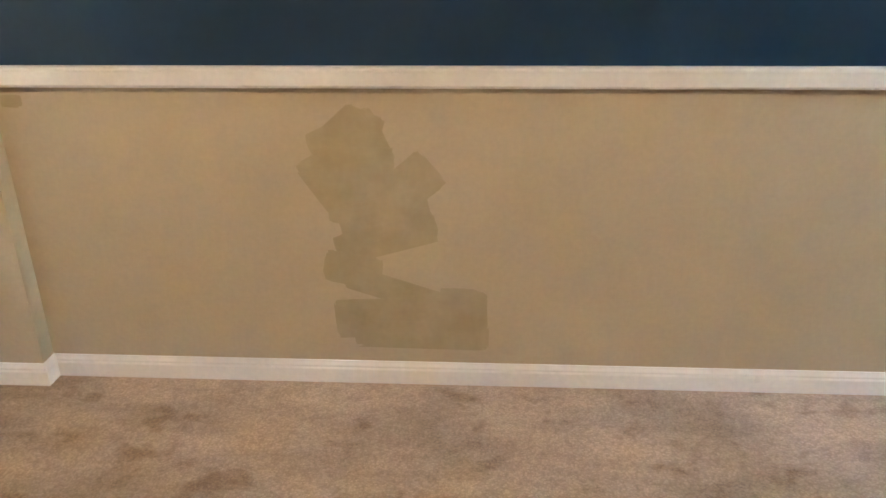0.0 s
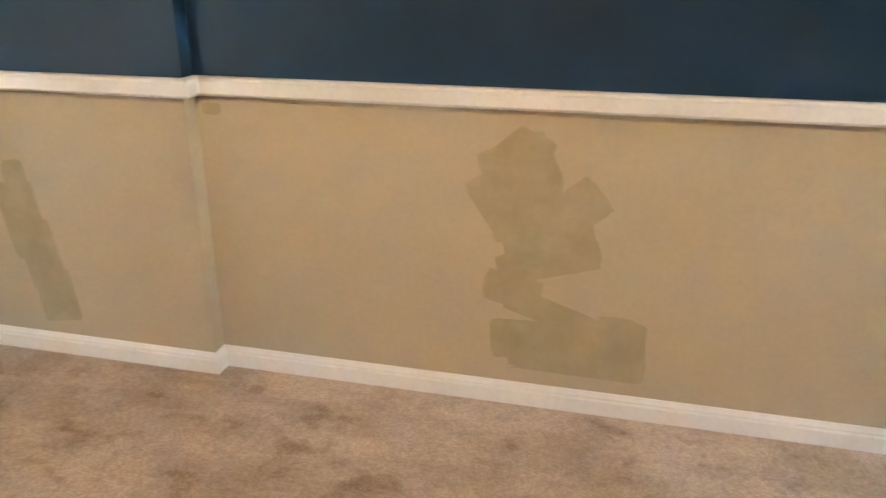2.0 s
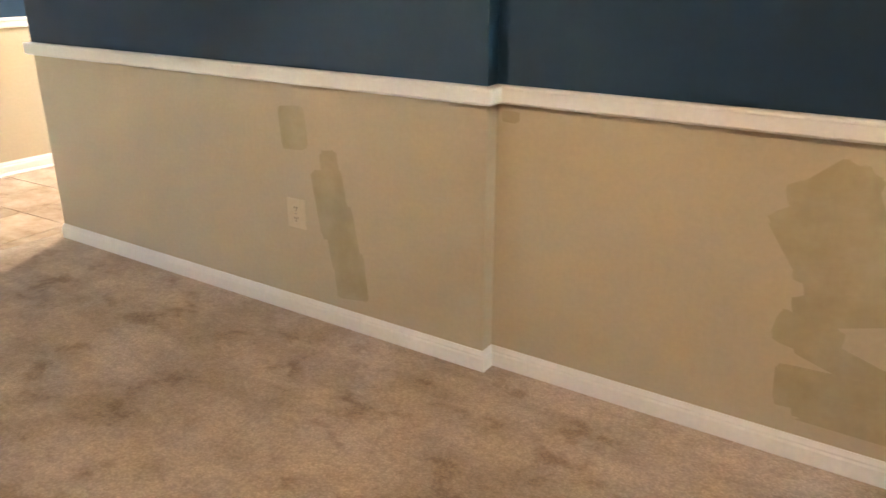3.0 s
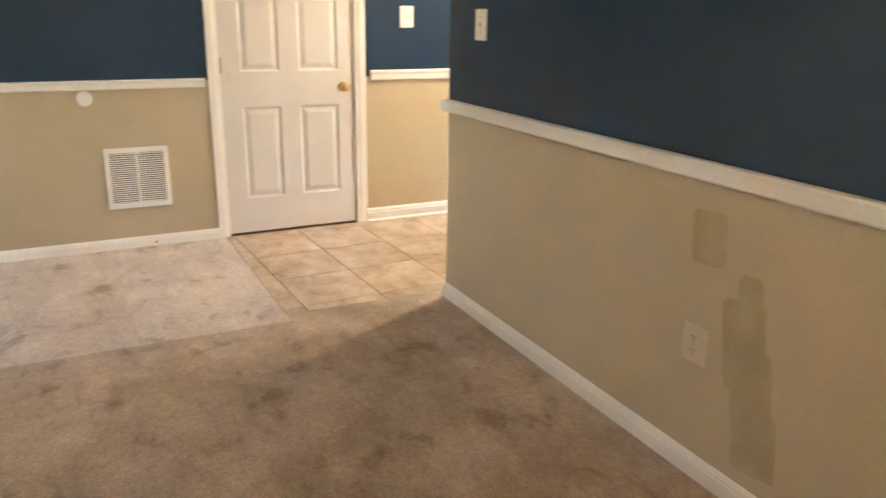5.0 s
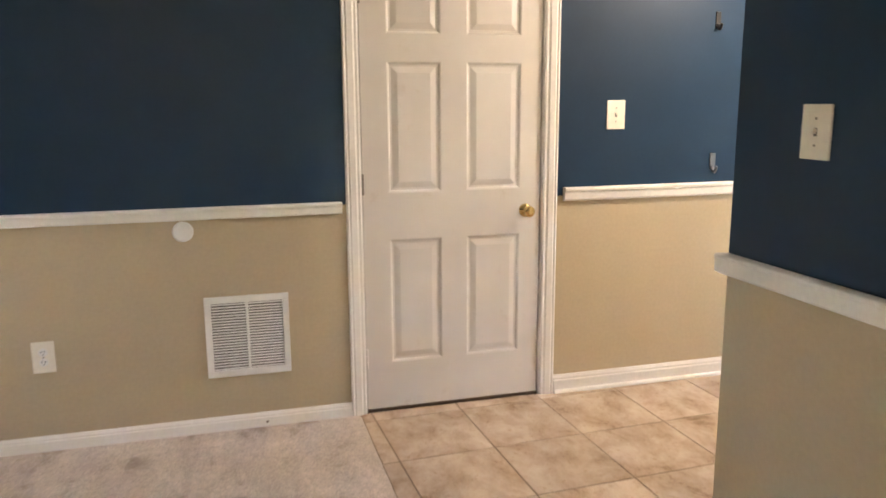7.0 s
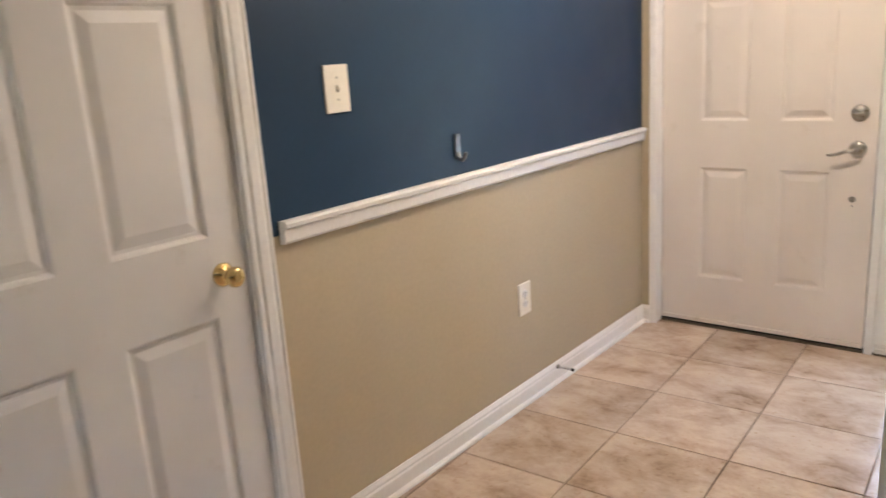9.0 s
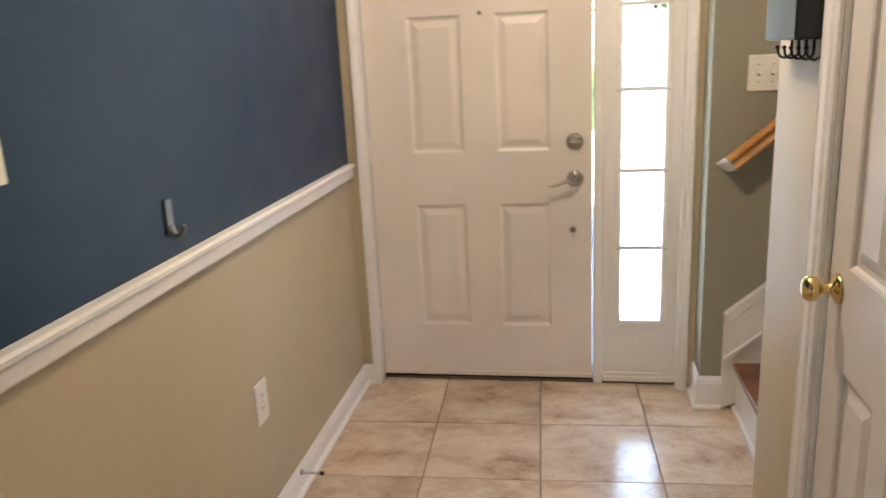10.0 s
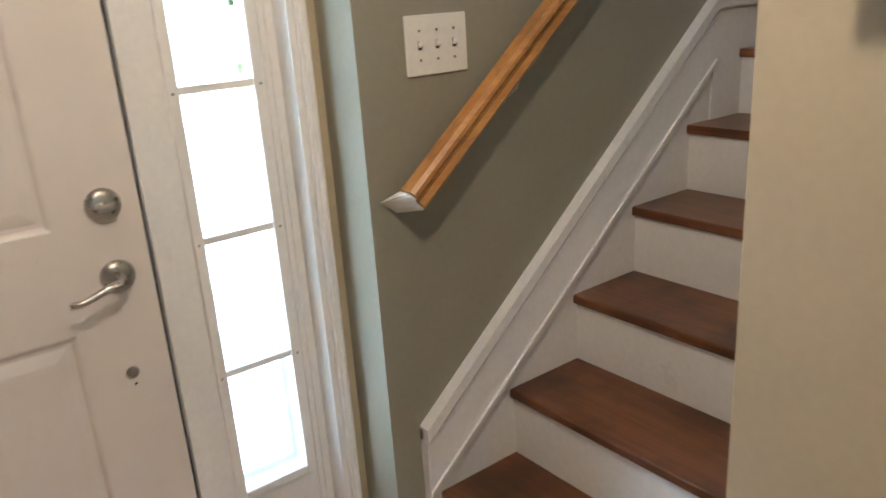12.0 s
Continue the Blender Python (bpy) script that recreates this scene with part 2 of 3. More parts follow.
# ---------------------------------------------------------------- floors
gb = bmesh.new()
box(-60, 60, -60, 60, -0.35, -0.20, bm=gb)
solid("ground", gb, M_grass, pose(0, 0, 0), "green mown lawn outside the house", "ground", "structure")
pv = box(-5.9, -1.5, 4.62, 8.0, -0.21, -0.13, 0.01)
box(-9.0, 9.0, 8.0, 15.5, -0.21, -0.14, 0.01, pv)
solid("pavement", pv, M_concrete, pose(0, 0, 0), "pale concrete drive outside the front door", "pavement", "structure")
solid("floor_slab", box(-7.0, 3.6, -3.2, 4.60, -0.19, -0.0035), M_grout, pose(0, 0, 0), "brown grout bed under the floor tiles", "floor", "structure")


def carpet_sheet(name, x0, x1, y0, y1, mat, label):
    bm = bmesh.new()
    box(x0, x1, y0, y1, -0.012, 0.0, bm=bm)
    return solid(name, bm, mat, pose(0, 0, 0), label, "carpet", "structure")


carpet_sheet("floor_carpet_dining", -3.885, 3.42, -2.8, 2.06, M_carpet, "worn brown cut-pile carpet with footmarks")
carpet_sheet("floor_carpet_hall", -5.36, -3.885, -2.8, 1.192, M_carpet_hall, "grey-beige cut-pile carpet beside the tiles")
carpet_sheet("floor_carpet_edge", -3.964, -3.885, 1.192, 2.0, M_carpet, "brown carpet edge meeting the tiles")

# ---------------------------------------------------------------- walls: beige below, navy above the chair rail
SPLIT = 0.94


def wall(name, m, length, thick, holes, lower, upper, label, split=SPLIT, z1=CEIL):
    """A wall along local x, its face at y=0, thick behind it; holes: (x0, x1, z0, z1)."""
    root = thing(name, m, label, "wall", kind="structure")
    for tone, a, b, mat, what in (("lower_wall", 0.0, split, lower, "beige painted drywall"), ("upper_wall", split, z1, upper, "painted drywall")):
        bm = bmesh.new()
        xs = sorted({0.0, length, *[h[0] for h in holes], *[h[1] for h in holes]})
        zs = sorted({a, b, *[min(max(z, a), b) for h in holes for z in h[2:]]})
        for xa, xb in zip(xs, xs[1:]):
            for za, zb in zip(zs, zs[1:]):
                cx, cz = (xa + xb) / 2, (za + zb) / 2
                if not any(h[0] < cx < h[1] and h[2] < cz < h[3] for h in holes):
                    box(xa, xb, 0, thick, za, zb, bm=bm)
        bmesh.ops.remove_doubles(bm, verts=bm.verts[:], dist=1e-5)
        seen = {}
        for f in bm.faces:
            seen.setdefault(tuple(round(c, 4) for c in f.calc_center_median()), []).append(f)
        bmesh.ops.delete(bm, geom=[f for fs in seen.values() if len(fs) > 1 for f in fs], context="FACES")
        part(tone, bm, mat, root, what)
    return root


A0, A1 = 1.222, 2.046                            # the opening of the inner door in the west wall
west = wall("wall_west", pose(WX, -2.75, 0, 0, 0, WEST), 7.25, 0.12, [(A0 + 2.75, A1 + 2.75, 0, 2.045)], M_beige, M_blue, "beige and navy two-tone wall with a white chair rail")
north_a = wall("wall_north_1", pose(-3.885, N1, 0, 0, 0, NORTH), JOG + 3.885, 0.12, [], M_beige, M_blue, "beige and navy dining wall with touch-up paint patches")
north_b = wall("wall_north_2", pose(JOG - 0.05, N2, 0, 0, 0, NORTH), XE - JOG + 0.05, 0.12, [], M_beige, M_blue, "recessed beige and navy dining wall with touch-up patches")
wall("wall_east", pose(XE, N2 + 0.1, 0, 0, 0, EAST), 5.0, 0.12, [(0.38, 1.18, 1.0, 2.05)], M_beige, M_blue, "beige and navy wall with a window")
wall("wall_south", pose(XE, SY, 0, 0, 0, 180), 8.75, 0.12, [(7.4, 8.0, 0.9, 2.05)], M_beige, M_blue, "beige and navy back wall with a small window")
# foyer: closet side, stair side, front
C0, C1 = 2.297, 2.925                             # closet door opening, along y
wall("wall_foyer_east", pose(EX, 3.365, 0, 0, 0, EAST), 3.365 - 2.20, 0.11, [(3.365 - C1, 3.365 - C0, 0, 2.045)], M_beige, M_beige, "beige foyer wall beside the stairs")
wall("wall_stair_south", pose(-1.0, 3.365, 0, 0, 0, 180), 2.810, 0.10, [], M_beige, M_beige, "beige wall closing the stair flank", z1=4.9)
wall("wall_stair_north", pose(-3.935, STAIR_Y, 0, 0, 0, NORTH), 3.0, 0.40, [], M_sage, M_sage, "sage green stair wall with a handrail", z1=4.9)
# unseen opening high in this wall is added to brighten the stairs
wall("wall_stair_end", pose(-1.2, 4.3, 0, 0, 0, EAST), 1.1, 0.1, [(0.1, 1.0, 2.6, 4.6)], M_sage, M_sage, "sage wall at the stair landing", z1=4.9)
solid("wall_foyer_corner", box(-3.883, -3.76, 2.088, 2.20, 0, CEIL), M_beige, pose(0, 0, 0), "plain beige corner of the foyer wall", "wall", "structure")
# unseen walls added so outside light doesn't leak round the closed doors
wall("wall_closet_back", pose(-2.9, 3.3, 0, 0, 0, EAST), 1.3, 0.08, [], M_beige, M_beige, "plain unseen wall added to close the closet")
wall("wall_room_behind_door", pose(-6.3, 0.9, 0, 0, 0, WEST), 1.5, 0.08, [], M_beige, M_beige, "plain unseen wall added to block light behind the inner door")
for y in (0.9, 2.32):
    solid("wall_behind_side", box(-6.3, -5.45, y, y + 0.08, 0, CEIL), M_beige, pose(0, 0, 0), "plain unseen side wall added to block light behind the inner door", "wall", "structure")
front = wall("wall_front", pose(WX, FY, 0, 0, 0, NORTH), 1.41, 0.16, [(0.062, 1.352, 0, 2.05)], M_beige, M_beige, "beige front wall round the entrance door")
# ceilings
cb = bmesh.new()
box(-6.4, XE + 0.12, SY - 0.12, 2.2, CEIL, CEIL + 0.15, bm=cb)
box(-6.4, -3.835, 2.2, 4.6, CEIL, CEIL + 0.15, bm=cb)
box(-3.835, -2.8, 2.2, 3.24, CEIL, CEIL + 0.15, bm=cb)
solid("ceiling", cb, M_ceiling, pose(0, 0, 0), "white painted ceiling", "ceiling", "structure")
cb = bmesh.new()
box(-3.95, -0.9, 3.2, 4.7, 4.9, 5.0, bm=cb)
box(-3.95, -3.85, 3.2, 4.6, CEIL + 0.15, 4.9, bm=cb)
solid("ceiling_stairwell", cb, M_ceiling, pose(0, 0, 0), "white stairwell ceiling", "ceiling", "structure")

# ---------------------------------------------------------------- chair rails and baseboards
RAIL = [(0, 0.023), (0.022, 0.023), (0.026, 0.027), (0.030, 0.028), (0.034, 0.032), (0.034, 0.066), (0.036, 0.069), (0.035, 0.075), (0.030, 0.078), (0, 0.078)]
FLAT_RAIL = [(0, 0), (0.014, 0.0), (0.022, 0.008), (0.024, 0.040), (0.032, 0.046), (0.033, 0.056), (0.026, 0.062), (0, 0.062)]
BASE = [(0, 0), (0.014, 0), (0.014, 0.046), (0.010, 0.052), (0.011, 0.058), (0.006, 0.067), (0.004, 0.072), (0, 0.072)]
SHOED = [(0, 0), (0.027, 0), (0.026, 0.009), (0.021, 0.016), (0.014, 0.018), (0.014, 0.066), (0.010, 0.074), (0.011, 0.081), (0.006, 0.092), (0.004, 0.098), (0, 0.098)]
SHOED = [(o, z * 0.88) for o, z in SHOED]
TALL = [(0, 0), (0.024, 0), (0.024, 0.012), (0.016, 0.020), (0.015, 0.105), (0.011, 0.112), (0.012, 0.120), (0.005, 0.132), (0, 0.134)]


def moulding(name, m, length, profile, label, lead=0.0, tail=0.0):
    return solid(name, run(profile, length, None, lead, tail), M_trim, m, label, "trim", "structure")


RL, BL = "white moulded chair rail between navy and beige paint", "white painted baseboard"
Z = 0.888
moulding("chair_rail", pose(-3.885, N1, Z - 0.009, 0, 0, NORTH), JOG + 3.885, RAIL, RL, -0.35, 1)
moulding("chair_rail", pose(JOG, N1, Z - 0.009, 0, 0, 90), N2 - N1, RAIL, RL, -1, -1)
moulding("chair_rail", pose(JOG, N2, Z - 0.009, 0, 0, NORTH), XE - JOG, RAIL, RL, 1, 0)
moulding("chair_rail", pose(WX, -2.75, Z + 0.016, 0, 0, WEST), 1.137 + 2.75, [(o, z * 0.8) for o, z in FLAT_RAIL], RL)
moulding("chair_rail", pose(WX, 2.146, 0.916, 0, 0, WEST), 4.345 - 2.146, FLAT_RAIL, RL)
moulding("baseboard", pose(-3.885, N1, 0, 0, 0, NORTH), JOG + 3.885, BASE, BL, -0.5, 1)
moulding("baseboard", pose(JOG, N1, 0, 0, 0, 90), N2 - N1, BASE, BL, -1, -1)
moulding("baseboard", pose(JOG, N2, 0, 0, 0, NORTH), XE - JOG, BASE, BL, 1, 0)
moulding("baseboard", pose(WX, -2.75, 0, 0, 0, WEST), 1.158 + 2.75, [(o, z * 0.85) for o, z in BASE], BL)
moulding("baseboard", pose(WX, 2.116, 0, 0, 0, WEST), FY - 2.116, SHOED, BL, 0, -1)
moulding("baseboard", pose(WX, FY, 0, 0, 0, NORTH), 0.044, SHOED, BL, 1, 0)
moulding("baseboard", pose(-3.935, 4.40, 0, 0, 0, -90), 4.40 - STAIR_Y, TALL, "tall white baseboard beside the stairs", 0, 1)
moulding("baseboard", pose(-3.935, STAIR_Y, 0, 0, 0, NORTH), 0.080, TALL, "tall white baseboard beside the stairs", -1, 0)
moulding("baseboard", pose(EX, 3.365, 0, 0, 0, EAST), 0.340, BASE, BL)

# ---------------------------------------------------------------- touch-up paint


def strokes(name, m, rows, label):
    """Roller strokes: (x, z, width, height, tilt), each a thin skin with soft corners."""
    root = thing(name, m, label, "paint patch", kind="structure")
    for k, (x, z, w, h, tilt) in enumerate(rows):
        one = bmesh.new()
        n = 7
        rnd = random.Random(k * 7 + 3)
        for i, (sx, sz) in enumerate(((-1, -1), (1, -1), (1, 1), (-1, 1))):
            for j in range(n):
                a = math.pi * (1.0 + 0.5 * i) + 0.5 * math.pi * j / (n - 1)
                r = min(0.010 + 0.032 * rnd.random(), 0.4 * h)
                one.verts.new((sx * (w / 2 - r) + r * math.cos(a), 0, sz * (h / 2 - r) + r * math.sin(a) + rnd.uniform(-0.003, 0.003)))
        f = one.faces.new(one.verts[:])
        ext = bmesh.ops.extrude_face_region(one, geom=[f])
        bmesh.ops.translate(one, verts=[v for v in ext["geom"] if isinstance(v, bmesh.types.BMVert)], vec=(0, 0.003, 0))
        one.transform(Matrix.Translation((x, -0.0006 - 0.00035 * k, z)) @ Matrix.Rotation(radians(-tilt), 4, "Y"))
        part("paint_stroke", one, M_patch, root)
    return root


strokes("touch_up_patch", pose(-0.147, N2, 0, 0, 0, NORTH), [(-0.325, 0.735, 0.205, 0.170, 24), (-0.300, 0.785, 0.120, 0.120, -24), (-0.335, 0.760, 0.160, 0.130, 42), (-0.385, 0.645, 0.125, 0.17, 34), (-0.30, 0.63, 0.19, 0.22, 0), (-0.165, 0.635, 0.17, 0.125, 40), (-0.235, 0.53, 0.26, 0.13, 14), (-0.235, 0.475, 0.30, 0.09, 16), (-0.335, 0.375, 0.17, 0.10, -10), (-0.22, 0.315, 0.30, 0.075, -18), (-0.17, 0.225, 0.45, 0.125, 3), (-0.14, 0.165, 0.40, 0.09, -1), (-0.02, 0.24, 0.14, 0.16, -6)], "darker tan touch-up paint on the beige wall")
strokes("touch_up_patch", pose(-0.13, N1, 0, 0, 0, NORTH), [(-2.122, 0.742, 0.130, 0.160, 5), (-1.955, 0.625, 0.085, 0.11, 7), (-1.955, 0.475, 0.150, 0.26, 9), (-1.912, 0.355, 0.145, 0.25, 10), (-1.880, 0.215, 0.150, 0.19, 6)], "darker tan touch-up paint beside the outlet")
strokes("touch_up_patch", pose(-0.13, N2, 0, 0, 0, NORTH), [(-1.262, 0.862, 0.062, 0.035, 0)], "small tan touch-up mark under the chair rail")

# ---------------------------------------------------------------- doors


def panel_door(name, m, w, h, cols, rows, thick, mat, label):
    """A raised-panel door, face at y=0, from x=0 to w."""
    root = thing(name, m, label, "door", kind="structure")
    xs = sorted({0.0, w, *[v for c in cols for v in c]})
    zs = sorted({0.012, h, *[v for r in rows for v in r]})
    leaf = bmesh.new()

    def quad(bm, pts):
        bm.faces.new([bm.verts.new(p) for p in pts])

    for xa, xb in zip(xs, xs[1:]):
        for za, zb in zip(zs, zs[1:]):
            if (xa, xb) in cols and (za, zb) in rows:
                bm = bmesh.new()
                rings = [(0.0, 0.0), (0.006, 0.003), (0.011, 0.009), (0.020, 0.010), (0.043, 0.003), (0.046, 0.0022)]
                loops = []
                for inset, deep in rings:
                    loops.append([bm.verts.new(p) for p in ((xa + inset, deep, za + inset), (xb - inset, deep, za + inset), (xb - inset, deep, zb - inset), (xa + inset, deep, zb - inset))])
                for a, b in zip(loops, loops[1:]):
                    for i in range(4):
                        bm.faces.new((a[i], a[(i + 1) % 4], b[(i + 1) % 4], b[i]))
                bm.faces.new(loops[-1])
                part("panel", bm, mat, root)
            else:
                quad(leaf, ((xa, 0, za), (xb, 0, za), (xb, 0, zb), (xa, 0, zb)))
    z0 = zs[0]
    quad(leaf, ((0, thick, z0), (w, thick, z0), (w, thick, h), (0, thick, h)))
    for x in (0, w):
        quad(leaf, ((x, 0, z0), (x, thick, z0), (x, thick, h), (x, 0, h)))
    for z in (z0, h):
        quad(leaf, ((0, 0, z), (w, 0, z), (w, thick, z), (0, thick, z)))
    bmesh.ops.remove_doubles(leaf, verts=leaf.verts[:], dist=1e-5)
    part("leaf", leaf, mat, root)
    return root


def hinge(parent, x, z, mat=M_bronze, tall=0.045):
    bm = box(x - 0.003, x + 0.005, -0.002, 0.004, z - tall, z + tall, 0.001)
    for k in range(3):
        turned([(0.006, -0.014), (0.0065, -0.013), (0.0065, 0.013), (0.006, 0.014)], Matrix.Translation((x, -0.006, z + (k - 1) * 0.03)), 12, bm)
    part("hinge", bm, mat, parent, "metal hinge" if mat is M_bronze else "painted over hinge")


def round_knob(parent, x, z):
    prof = [(0.033, 0.0), (0.033, 0.004), (0.026, 0.009), (0.014, 0.013), (0.011, 0.022), (0.011, 0.032), (0.016, 0.038), (0.026, 0.044), (0.0285, 0.052), (0.0275, 0.060), (0.022, 0.067), (0.012, 0.0705), (0.0, 0.071)]
    part("door_knob", turned([(a * 0.92, b * 0.95) for a, b in prof], Matrix.Translation((x, 0, z)) @ OUT, 28), M_brass, parent, "polished brass door knob", True)


CASING = [(0, 0), (0.008, 0), (0.011, 0.006), (0.010, 0.014), (0.015, 0.022), (0.017, 0.044), (0.014, 0.050), (0.018, 0.056), (0.016, 0.0625), (0, 0.0625)]


def casing(name, m, x0, x1, z1, label, wide=1.0, thick=0.12, sides=(1, 1)):
    """Door surround round an opening x0..x1 high z1, mitred at the head, with jambs."""
    root = thing(name, m, label, "door frame", kind="structure")
    prof = [(o, c * wide) for o, c in CASING]

    def leg(mirror):
        one = bmesh.new()
        lo = [one.verts.new((0, -o, 0)) for o, c in prof]
        for v, (o, c) in zip(lo, prof):
            v.co.x = (x1 + c) if mirror else (x0 - c)
        hi = [one.verts.new((v.co.x, v.co.y, z1 + c)) for v, (o, c) in zip(lo, prof)]
        k = len(prof)
        for i in range(k):
            one.faces.new((lo[i], lo[(i + 1) % k], hi[(i + 1) % k], hi[i]))
        one.faces.new(lo[::-1])
        one.faces.new(hi)
        return one

    for s, mirror in zip(sides, (False, True)):
        if s:
            part("casing", leg(mirror), M_trim, root)
    one = bmesh.new()
    a = [one.verts.new((x0 - c, -o, z1 + c)) for o, c in prof]
    b = [one.verts.new((x1 + c, -o, z1 + c)) for o, c in prof]
    k = len(prof)
    for i in range(k):
        one.faces.new((a[i], a[(i + 1) % k], b[(i + 1) % k], b[i]))
    one.faces.new(a[::-1])
    one.faces.new(b)
    part("casing", one, M_trim, root)
    part("jamb", box(x0 - 0.001, x0 + 0.004, 0.001, thick, 0, z1), M_trim, root)
    part("jamb", box(x1 - 0.004, x1 + 0.001, 0.001, thick, 0, z1), M_trim, root)
    part("jamb", box(x0, x1, 0.001, thick, z1 - 0.004, z1 + 0.001), M_trim, root)
    return root


ROWS6 = [(0.223, 0.777), (0.980, 1.527), (1.640, 1.880)]
# inner door in the west wall (local x = y)
inner = panel_door("door_1", pose(WX - 0.012, 1.231, 0, 0, 0, WEST), 0.806, 2.03, [(0.112, 0.346), (0.460, 0.710)], ROWS6, 0.036, M_door, "white six-panel interior door, closed, brass knob")
round_knob(inner, 0.737, 0.880)
for z in (0.25, 1.02, 1.80):
    hinge(inner, 0.0, z, M_bronze if z > 1 else M_door)
casing("door_frame_1", pose(WX, 0, 0, 0, 0, WEST), A0, A1, 2.042, "white moulded casing round the inner door", 1.05)
# dark sheet across the opening paints the shade in the gaps round the leaf
part("stop_strip", box(A0, A1, 0.05, 0.075, 0, 2.04), M_dark, inner).location = (-1.231, 0.0, 0)
part("bottom_sweep", box(0.0, 0.806, -0.004, 0.03, 0.002, 0.013), M_threshold, inner, "worn grey strip under the door")
# closet door
closet = panel_door("door_2", pose(EX + 0.012, C1 - 0.008, 0, 0, 0, EAST), 0.612, 2.03, [(0.100, 0.268), (0.342, 0.510)], ROWS6, 0.036, M_door, "white six-panel closet door, closed, brass knob")
round_knob(closet, 0.052, 0.927)
part("latch", box(-0.003, 0.001, -0.002, 0.02, 0.89, 0.945), M_brass, closet, "brass latch plate")
casing("door_frame_2", pose(EX, 0, 0, 0, 0, EAST), -C1, -C0, 2.042, "white moulded casing round the closet door", 1.08)

# front door
SLAB_Y = 4.425
entry = panel_door("door_3", pose(-5.247, SLAB_Y, 0.006, 0, 0, NORTH), 0.905, 2.03, [(0.176, 0.392), (0.526, 0.738)], [(0.245, 0.780), (0.995, 1.535), (1.645, 1.870)], 0.044, M_entry, "white six-panel entrance door, closed, nickel lever")
for z in (0.26, 1.01, 1.80):
    hinge(entry, -0.006, z, M_entry, 0.05)


part("hinge_stile", box(-0.005, 0.0, 0.0, 0.044, 0.012, 2.03), M_entry, entry)


def rosette(parent, x, z, r):
    return turned([(r, 0.0), (r, 0.004), (r * 0.92, 0.010), (r * 0.75, 0.014), (r * 0.42, 0.016), (0.0, 0.0165)], Matrix.Translation((x, 0, z)) @ OUT, 28)


bolt = part("deadbolt", rosette(entry, 0.836, 1.028, 0.034), M_nickel, entry, "satin nickel deadbolt rose", True)
part("thumb_turn", box(0.818, 0.854, -0.034, -0.012, 1.021, 1.034, 0.005), M_nickel, bolt)
rose = part("lever_rose", rosette(entry, 0.836, 0.880, 0.034), M_nickel, entry, "satin nickel lever rose", True)
lever_path = [(0.836, -0.012, 0.880), (0.836, -0.045, 0.880), (0.826, -0.054, 0.880), (0.800, -0.056, 0.876), (0.776, -0.056, 0.867), (0.752, -0.055, 0.860), (0.730, -0.054, 0.860)]
part("lever", tube(lever_path, 0.010, 12, None, 0.6), M_nickel, rose, "curved nickel lever handle", True)
part("keyhole", turned([(0.013, 0), (0.013, 0.003), (0.009, 0.005), (0, 0.006)], Matrix.Translation((0.826, 0, 0.668)) @ OUT, 20), M_bronze, entry, "small round tarnished lock plug", True)
part("screw", turned([(0.003, 0), (0.0025, 0.002), (0, 0.0022)], Matrix.Translation((0.828, 0, 0.640)) @ OUT, 10), M_dark, entry)
part("peephole", turned([(0.009, 0), (0.009, 0.003), (0.005, 0.004), (0, 0.004)], Matrix.Translation((0.472, 0, 1.537)) @ OUT, 16), M_bronze, entry, "small door viewer")
part("latch_plate", box(0.899, 0.902, 0.006, 0.036, 0.85, 0.91), M_brass, entry)
part("latch_plate", box(0.899, 0.902, 0.006, 0.036, 1.00, 1.06), M_brass, entry)
part("door_sweep", box(-0.005, 0.9, -0.006, 0.044, 0.014, 0.034, 0.003), M_entry, entry)
# black strip added to shut out daylight and keep the gap dark
part("sweep_seal", box(-0.005, 0.9, 0.004, 0.040, 0.004, 0.0145), M_dark, entry, "black strip added to darken the gap under the door")
# black strip on the mullion's flank stands in for shade in the gap
part("weatherstrip", box(0.9935, 0.9948, 0.075, 0.154, 0, 2.04), M_dark, entry, "black strip standing in for shade in the door gap").location = (WX + 5.247, FY - SLAB_Y, 0)
solid("threshold", box(-5.25, -3.98, 4.415, 4.60, -0.012, 0.010, 0.003), M_threshold, pose(0, 0, 0), "dark worn threshold under the entrance door", "threshold", "structure")
# surround: jambs, mullion, casing
surround = thing("door_frame_3", pose(WX, FY, 0, 0, 0, NORTH), "white wooden entrance frame with sidelight mullion", "door frame", kind="structure")
prof = [(o, c * 0.80) for o, c in CASING]


def upright(x, sign, z1):
    one = bmesh.new()
    lo = [one.verts.new((x + sign * c, -o, 0)) for o, c in prof]
    hi = [one.verts.new((x + sign * c, -o, z1 + c)) for o, c in prof]
    k = len(prof)
    for i in range(k):
        one.faces.new((lo[i], lo[(i + 1) % k], hi[(i + 1) % k], hi[i]))
    one.faces.new(lo[::-1])
    one.faces.new(hi)
    return one


part("casing", upright(0.0735, -0.58, 2.045), M_trim, surround)
part("casing", upright(1.345, 0.45, 2.045), M_trim, surround)
part("casing", box(0.02, 1.385, -0.016, 0, 2.05, 2.10, 0.004), M_trim, surround)
part("jamb", box(0.0605, 0.0745, 0.001, 0.16, 0, 2.05), M_trim, surround)
part("jamb", box(1.330, 1.3515, 0.001, 0.16, 0, 2.05), M_trim, surround)
part("jamb", box(0.0745, 1.3515, 0.001, 0.16, 2.046, 2.0495), M_trim, surround)
# thin black strip draws the shaded gap between jamb and hinge stile
part("weatherstrip", box(0.0747, 0.0778, 0.070, 0.076, 0, 2.04), M_dark, surround, "black strip standing in for shade beside the hinges")
